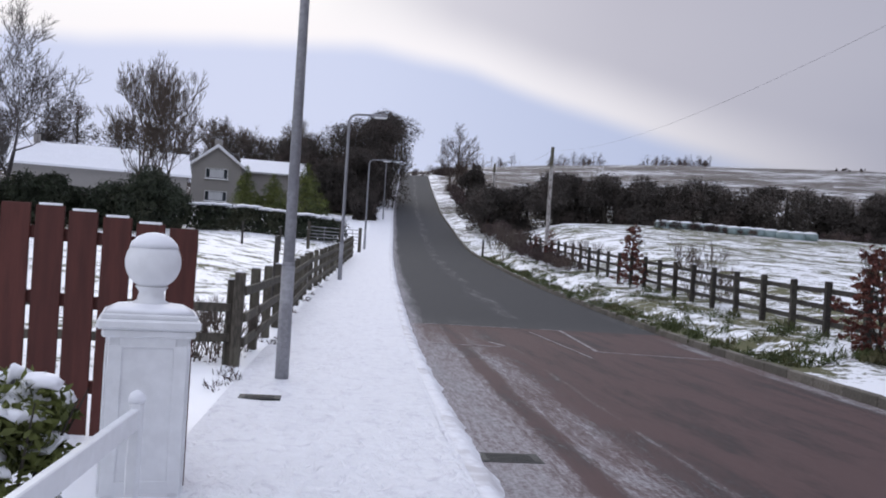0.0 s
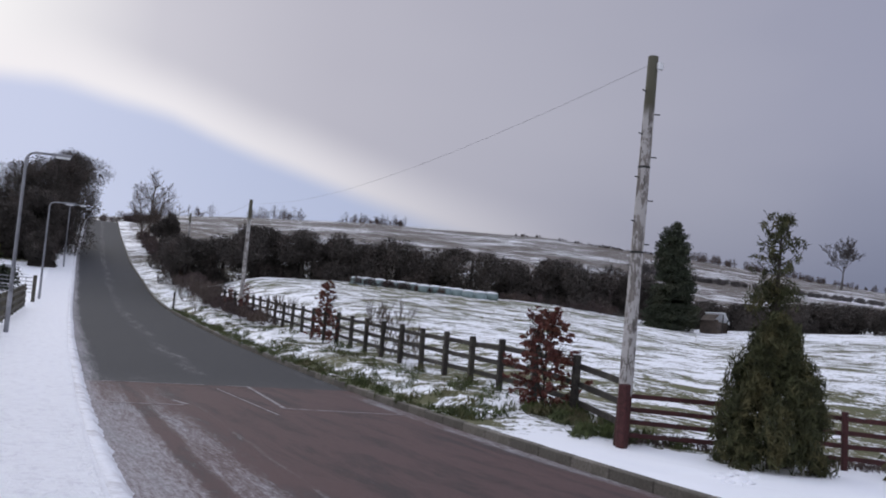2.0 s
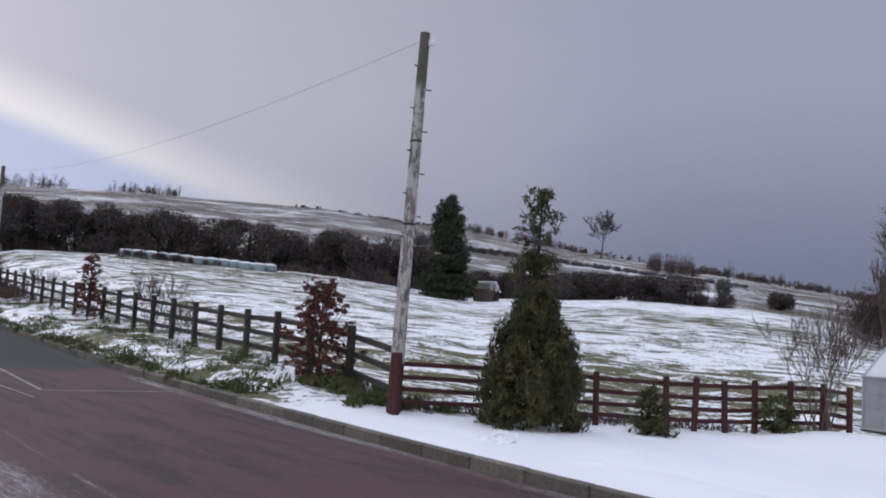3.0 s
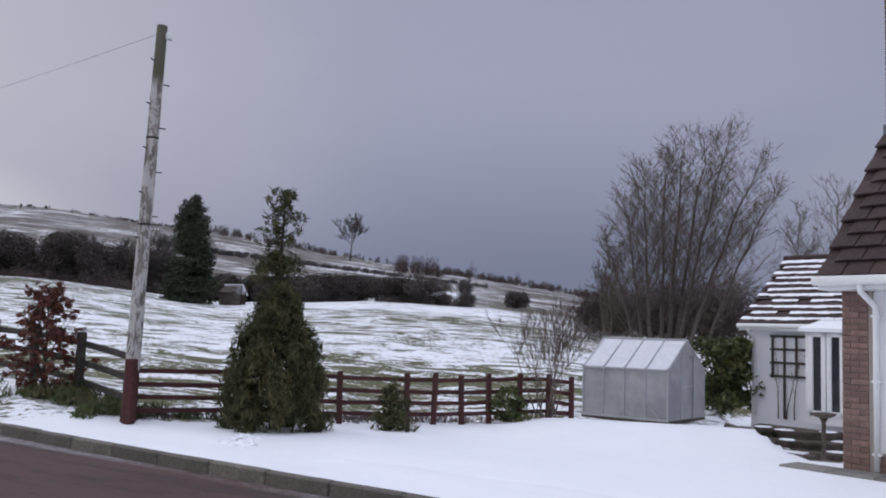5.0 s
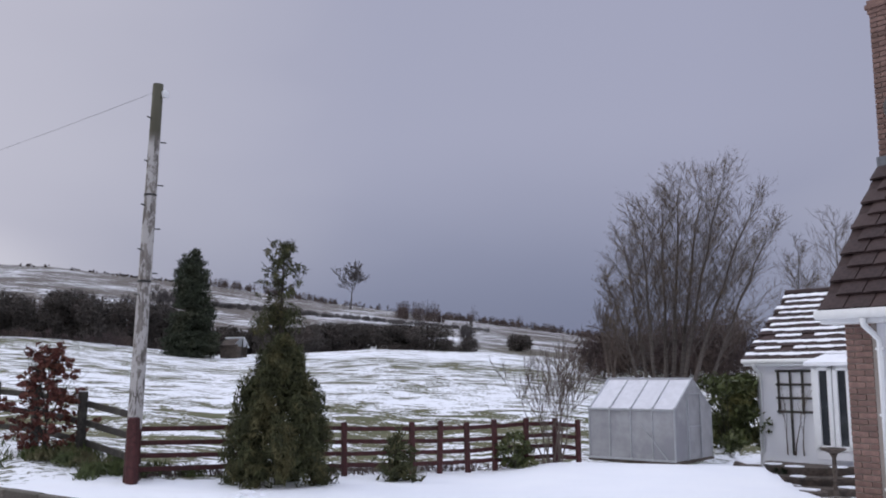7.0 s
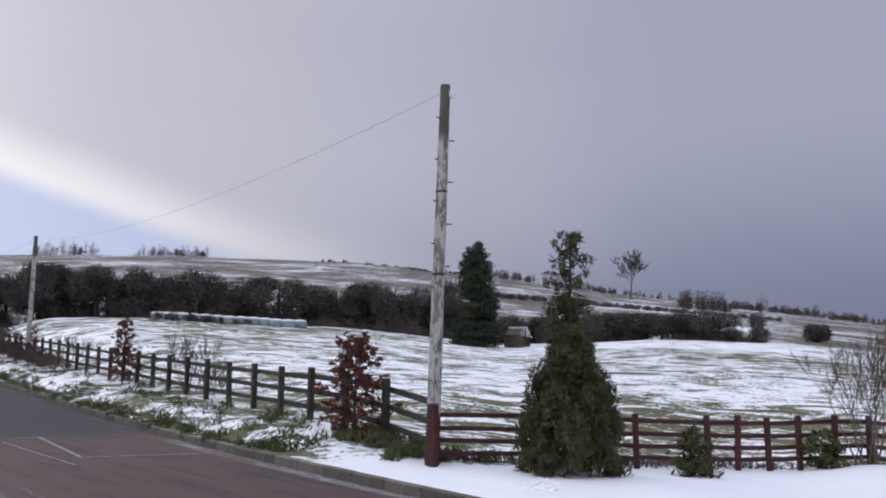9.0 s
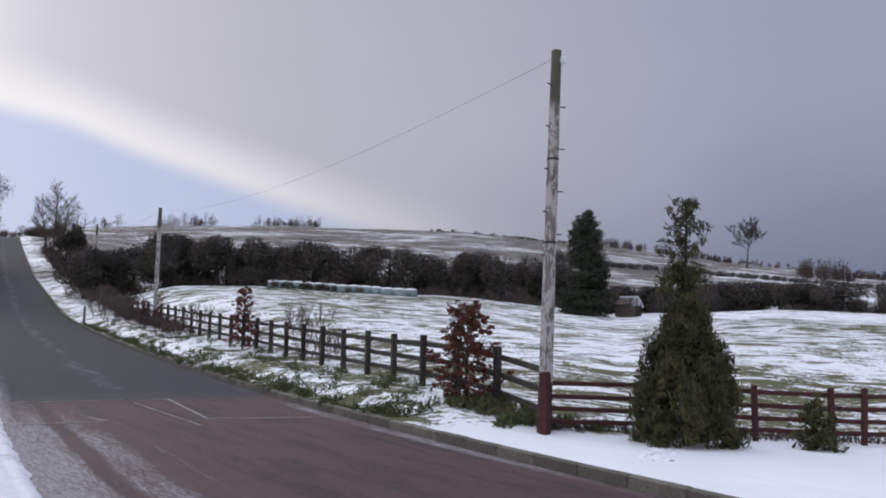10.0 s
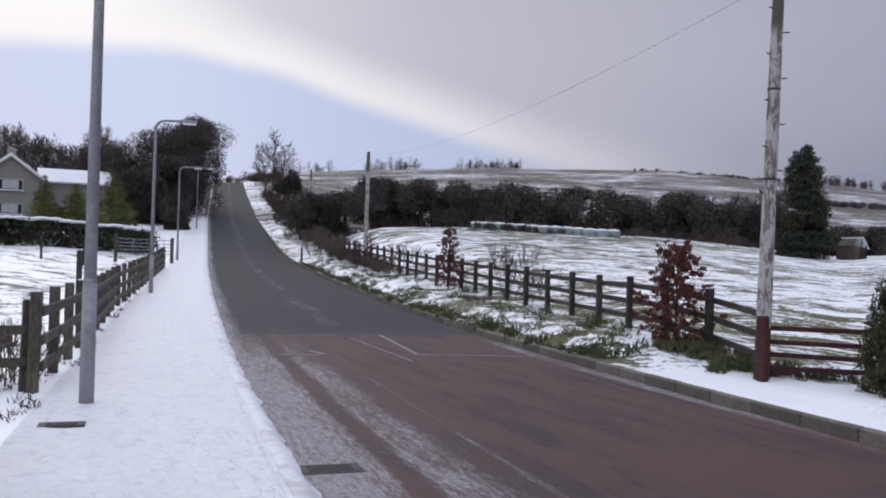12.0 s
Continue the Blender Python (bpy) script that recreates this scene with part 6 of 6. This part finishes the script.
def trellis():
    ob = thing("trellis", "dark wooden trellis with bare climber on the white wall", "trellis", (22.35, 6.02, -0.14), HOUSE_TURN)
    for i in range(4):
        g = Geo()
        g.box((0.58 + i * 0.3, -0.05, 0.95 if i == 1 else 1.43), (0.055, 0.03, 1.9 if i == 1 else 1.0), 0.006)
        part("upright", g, RAIL_WOOD, ob)
    for j in range(4):
        g = Geo()
        g.box((1.05, -0.075, 0.98 + j * 0.31), (1.05, 0.025, 0.055), 0.006)
        part("crossbar", g, RAIL_WOOD, ob)
    Rr = random.Random(9)
    g = Geo()
    for i in range(3):
        grow(g, Vector((0.75 + 0.2 * i, -0.1, 0.0)), Vector((Rr.uniform(-0.2, 0.3), 0, 1)), 0.7, 0.022, 3, Rr, 4, 0.4, 0.4, (1, 2))
    g.v = [(v[0], -0.09 + (v[1] + 0.1) * 0.15, v[2]) for v in g.v]
    part("climber", g, TWIG, ob, "bare twisting climber")


trellis()


# ---- greenhouse ----
def greenhouse():
    x, y = 18.77, 8.73
    ob = thing("greenhouse", "small aluminium greenhouse with cloudy panels and snow-dusted roof", "greenhouse", (x, y, ground_z(x, y) - 0.06), -95.1)
    L, W, E, T = 2.03, 1.84, 1.16, 1.80
    g = Geo()
    g.box((L / 2, W / 2, 0.04), (L + 0.06, W + 0.06, 0.1), 0.01)
    part("base", g, STONE, ob)
    n = 4
    for i in range(n):
        xa, xb = L * i / n + 0.012, L * (i + 1) / n - 0.012
        for yy in (0, W):
            p = Geo()
            p.box(((xa + xb) / 2, yy, (E + 0.1) / 2), (xb - xa, 0.006, E - 0.1), 0.001)
            part("side_panel", p, POLYCARB, ob)
        for s in (0, 1):
            p = Geo()
            p.face_set([(xa, s * W, E), (xb, s * W, E), (xb, W / 2, T), (xa, W / 2, T), (xa, s * W, E - 0.01), (xb, s * W, E - 0.01), (xb, W / 2, T - 0.01), (xa, W / 2, T - 0.01)],
                       [(0, 1, 2, 3), (7, 6, 5, 4), (0, 4, 5, 1), (1, 5, 6, 2), (2, 6, 7, 3), (3, 7, 4, 0)])
            part("roof_panel", p, POLY_SNOW, ob, "panel dusted with snow")
    for xe in (0, L):
        p = Geo()
        p.face_set([(xe, 0, 0.1), (xe, W, 0.1), (xe, W, E), (xe, W / 2, T), (xe, 0, E), (xe + 0.006, 0, 0.1), (xe + 0.006, W, 0.1), (xe + 0.006, W, E), (xe + 0.006, W / 2, T), (xe + 0.006, 0, E)],
                   [(0, 1, 2, 3, 4), (9, 8, 7, 6, 5), (0, 5, 6, 1), (1, 6, 7, 2), (2, 7, 8, 3), (3, 8, 9, 4), (4, 9, 5, 0)])
        part("end_panel", p, POLYCARB, ob)
        f = Geo()
        f.prism((xe, -0.01, E), (xe, W / 2, T + 0.01), 0.035, 0.035)
        f.prism((xe, W + 0.01, E), (xe, W / 2, T + 0.01), 0.035, 0.035)
        for yy in (0, W * 0.32, W * 0.68, W):
            f.box((xe, yy, (E if yy in (0, W) else E + 0.4) / 2 + 0.05), (0.03, 0.03, E if yy in (0, W) else E + 0.36), 0.004)
        part("end_frame", f, ALU, ob)
    for i in range(n + 1):
        f = Geo()
        xx = L * i / n
        for yy in (-0.012, W + 0.012):
            f.box((xx, yy, E / 2 + 0.05), (0.028, 0.028, E), 0.004)
        f.prism((xx, -0.02, E + 0.006), (xx, W / 2, T + 0.008), 0.022, 0.022)
        f.prism((xx, W + 0.02, E + 0.006), (xx, W / 2, T + 0.008), 0.022, 0.022)
        part("glazing_bar", f, ALU, ob)
    f = Geo()
    f.prism((-0.02, W / 2, T + 0.01), (L + 0.02, W / 2, T + 0.01), 0.05, 0.04)
    for yy in (-0.02, W + 0.02):
        f.prism((-0.02, yy, E), (L + 0.02, yy, E), 0.04, 0.045)
        f.prism((-0.02, yy, 0.11), (L + 0.02, yy, 0.11), 0.04, 0.045)
    part("frame", f, ALU, ob)
    d = Geo()
    for a_, b_ in (((L + 0.03, W * 0.33, 0.12), (L + 0.03, W * 0.33, 1.5)), ((L + 0.03, W * 0.67, 0.12), (L + 0.03, W * 0.67, 1.5)), ((L + 0.03, W * 0.33, 0.8), (L + 0.03, W * 0.67, 0.8)), ((L + 0.03, W * 0.33, 1.48), (L + 0.03, W * 0.67, 1.48))):
        d.prism(a_, b_, 0.03, 0.03, up=(1, 0, 0))
    part("door", d, ALU, ob)
    b = Geo()
    b.prism((L * 0.62, -0.03, E * 0.75), (L * 0.92, -0.03, 0.12), 0.012, 0.025)
    part("brace", b, ALU, ob)


greenhouse()


# ---- rockery, paving and birdbath by the house ----
def rock(name, at, s, seed_, mat, label, category, snow=True):
    ob = thing(name, label, category, at, seed_ * 37 % 180)
    g = Geo()
    g.box((0, 0, s[2] / 2), s, 0.04)
    g.v = [tuple(Vector(v) + Vector((noise.noise(Vector(v) * 5 + Vector((seed_, 0, 0))), noise.noise(Vector(v) * 5 + Vector((0, seed_, 0))), 0.5 * noise.noise(Vector(v) * 5 + Vector((0, 0, seed_))))) * 0.06) for v in g.v]
    part("stone", g, mat, ob)
    if snow:
        q = Geo()
        q.box((0, 0, s[2] + 0.0), (s[0] * 0.7, s[1] * 0.6, 0.035), 0.016)
        part("snow_patch", q, SNOW, ob)


Rk = random.Random(21)
for i in range(9):
    t = i / 8
    az, d = 74.4 + 4.2 * t + Rk.uniform(-0.2, 0.2), 19.6 - 3.6 * t + Rk.uniform(-0.3, 0.3)
    rock("rockery_stone", spot(az, d, 0.04), (Rk.uniform(0.5, 0.8), Rk.uniform(0.3, 0.45), Rk.uniform(0.14, 0.24)), i + 1, STONE, "dark weathered rockery stone with snow patches", "stone", i % 3 == 0)


def curved_steps():
    """Half-round stone steps that climb to the bay door."""
    ob = thing("curved_steps", "half-round dark stone steps with melting snow below the bay door", "steps", (21.04, 4.6, ground_z(20.4, 4.5) - 0.05), HOUSE_TURN)
    for k, (rad, z0, z1) in enumerate(((1.75, 0.0, 0.18), (1.35, 0.16, 0.34), (0.95, 0.32, 0.50))):
        g = Geo()
        n = 18
        rim = [(rad * math.cos(t), -rad * math.sin(t)) for t in np.linspace(0, math.pi, n)]
        top = [(x * 1.03, y * 1.03, z1) for x, y in rim]
        lip = [(x * 1.03, y * 1.03, z1 - 0.06) for x, y in rim]
        low = [(x, y, z1 - 0.06) for x, y in rim]
        foot = [(x, y, z0 - 0.1) for x, y in rim]
        g.v = top + lip + low + foot
        g.f = [tuple(range(n))[::-1], tuple(range(3 * n, 4 * n))]
        for a_ in range(3):
            g.f += [(a_ * n + i, a_ * n + i + 1, (a_ + 1) * n + i + 1, (a_ + 1) * n + i) for i in range(n - 1)]
            g.f.append((a_ * n, (a_ + 1) * n, (a_ + 1) * n + n - 1, a_ * n + n - 1))
        part("step", g, STONE, ob)
        for i in range(3):
            p = Geo()
            t = 0.5 + i * 0.8 + Rk.uniform(-0.2, 0.2)
            p.lathe((rad * 0.86 * math.cos(t), -rad * 0.86 * math.sin(t), z1), [(0.2, 0), (0.17, 0.014), (0.05, 0.024)], 9)
            p.v = [(v[0] + 0.08 * noise.noise(Vector(v) * 4), v[1] + 0.08 * noise.noise(Vector(v) * 4 + Vector((7, 0, 0))), v[2]) for v in p.v]
            part("snow_patch", p, SNOW, ob)


curved_steps()


def paving():
    ob = thing("garden_paving", "damp concrete paving along the house wall, half cleared of snow", "paving", (12.42, 2.11, 0.085), HOUSE_TURN, kind="structure")
    for i in range(9):
        for j in range(1):
            g = Geo()
            g.box((-0.3 + i * 0.61, -0.3 - j * 0.46, 0.02 + rnd.uniform(-0.004, 0.004)), (0.6, 0.45, 0.05), 0.008)
            part("slab", g, FLAG, ob)


paving()


def birdbath():
    ob = thing("birdbath", "dark pedestal birdbath beside the rockery", "birdbath", spot(79.0, 17.6, 0.02))
    g = Geo()
    g.lathe((0, 0, 0), [(0.12, 0), (0.12, 0.05), (0.05, 0.1), (0.032, 0.3), (0.042, 0.5), (0.035, 0.72), (0.07, 0.8)], 16)
    part("pedestal", g, STONE, ob, smooth=True)
    g = Geo()
    g.lathe((0, 0, 0.8), [(0.06, 0), (0.19, 0.05), (0.22, 0.08), (0.21, 0.09), (0.17, 0.06), (0.02, 0.03)], 20)
    part("bowl", g, STONE, ob, smooth=True)


birdbath()


# ---- houses across the paddock ----
def far_house(at, turn, wd, ln, eave, pitch, label, wall, windows=True):
    ob = thing("house", label, "house", at, turn)
    apex = eave + wd / 2 * pitch
    g = Geo()
    g.face_set([(-wd / 2, 0, -1), (wd / 2, 0, -1), (wd / 2, 0, eave), (0, 0, apex), (-wd / 2, 0, eave), (-wd / 2, ln, -1), (wd / 2, ln, -1), (wd / 2, ln, eave), (0, ln, apex), (-wd / 2, ln, eave)],
               [(0, 1, 2, 3, 4), (9, 8, 7, 6, 5), (1, 6, 7, 2), (5, 0, 4, 9), (2, 7, 8, 3), (4, 3, 8, 9)])
    part("wall", g, wall, ob)
    for s in (-1, 1):
        g = Geo()
        e, z = s * (wd / 2 + 0.4), eave - 0.4 * pitch
        g.face_set([(e, -0.4, z), (0, -0.4, apex + 0.05), (0, ln + 0.4, apex + 0.05), (e, ln + 0.4, z), (e, -0.4, z + 0.22), (0, -0.4, apex + 0.3), (0, ln + 0.4, apex + 0.3), (e, ln + 0.4, z + 0.22)],
                   [(3, 2, 1, 0), (4, 5, 6, 7), (0, 1, 5, 4), (1, 2, 6, 5), (2, 3, 7, 6), (3, 0, 4, 7)])
        part("roof", g, SNOW, ob, "roof under snow")
        b = Geo()
        b.face_set([(e, -0.46, z - 0.12), (0, -0.46, apex - 0.1), (0, -0.46, apex + 0.16), (e, -0.46, z + 0.14), (e, -0.41, z - 0.12), (0, -0.41, apex - 0.1), (0, -0.41, apex + 0.16), (e, -0.41, z + 0.14)],
                   [(0, 1, 2, 3), (7, 6, 5, 4), (0, 4, 5, 1), (1, 5, 6, 2), (2, 6, 7, 3), (3, 7, 4, 0)])
        part("bargeboard", b, WHITE, ob)
    g = Geo()
    g.box((0, ln * 0.12, apex + 0.4), (0.9, 0.6, 1.0), 0.03)
    part("chimney", g, wall, ob)
    if windows:
        g = Geo()
        g.box((6.5, 6.0, 1.9), (7.0, 6.0, 5.8), 0.02)
        part("main_block", g, wall, ob)
        for s in (-1, 1):
            g = Geo()
            g.prism((6.6, 6.0 + s * 3.4, eave - 0.35), (6.6, 6.0, apex - 0.7), 7.9, 0.25, cham=0.03)
            part("roof", g, SNOW, ob, "roof under snow")
        for z0 in (0.9, 3.5):
            win = casement(ob, -1.25, 1.25, -0.04, z0, z0 + 1.15, 3, 1)
            g = Geo()
            g.box((1.25, -0.08, -0.06), (2.7, 0.14, 0.1), 0.01)
            part("sill", g, WHITE, win)
            c = Geo()
            c.box((1.25, -0.0, 0.58), (1.6, 0.01, 0.9), 0.002)
            part("curtain", c, CURTAIN, win)


x, y = polar(-7.2, 108)
far_house((x, y, 5.5), 6, 5.6, 8, 5.1, 0.75, "grey rendered two-storey house with snowy roof and white bargeboards", PEBBLE)
x, y = polar(-18.5, 98)
far_house((x, y, 5.0), -75, 7.0, 16, 3.2, 0.6, "low house with a long snow-covered roof among evergreens", PEBBLE, False)


def field_gate():
    ax, ay = polar(-1.45, 56)
    bx, by = polar(1.75, 57)
    z = ground_z(ax, ay)
    ob = thing("field_gate", "galvanised tubular field gate between timber posts", "gate", (ax, ay, z))
    d = Vector((bx - ax, by - ay, ground_z(bx, by) - z))
    for k, t in enumerate((0.0, 0.62, 1.0)):
        g = Geo()
        g.box(d * t + Vector((0, 0, 0.75)), (0.2, 0.2, 1.9 if k == 0 else 1.6), 0.02)
        part("post", g, OLD_WOOD, ob)
    for zz in (0.55, 0.75, 0.95, 1.15, 1.38):
        g = Geo()
        g.tube([d * 0.02 + Vector((0, 0, zz)), d * 0.98 + Vector((0, 0, zz))], [0.025, 0.025], 6)
        part("bar", g, GALV, ob)
    for t in (0.3, 0.85):
        g = Geo()
        g.tube([d * t + Vector((0, 0, 0.5)), d * t + Vector((0, 0, 1.4))], [0.022, 0.022], 6)
        part("brace", g, GALV, ob)


field_gate()
for az, d, h in ((-3.5, 22.0, 1.75), (-9.4, 33, 1.3), (-3.2, 50, 1.3), (-5.5, 52, 1.3), (9.55, 62, 1.2)):
    g = Geo()
    g.box((0, 0, h / 2 - 0.1), (0.12, 0.12, h + 0.2), 0.012)
    ob = thing("fence_post", "single dark timber post standing in the snow", "post", spot(az, d, 0.05))
    part("post", g, RAIL_WOOD, ob)
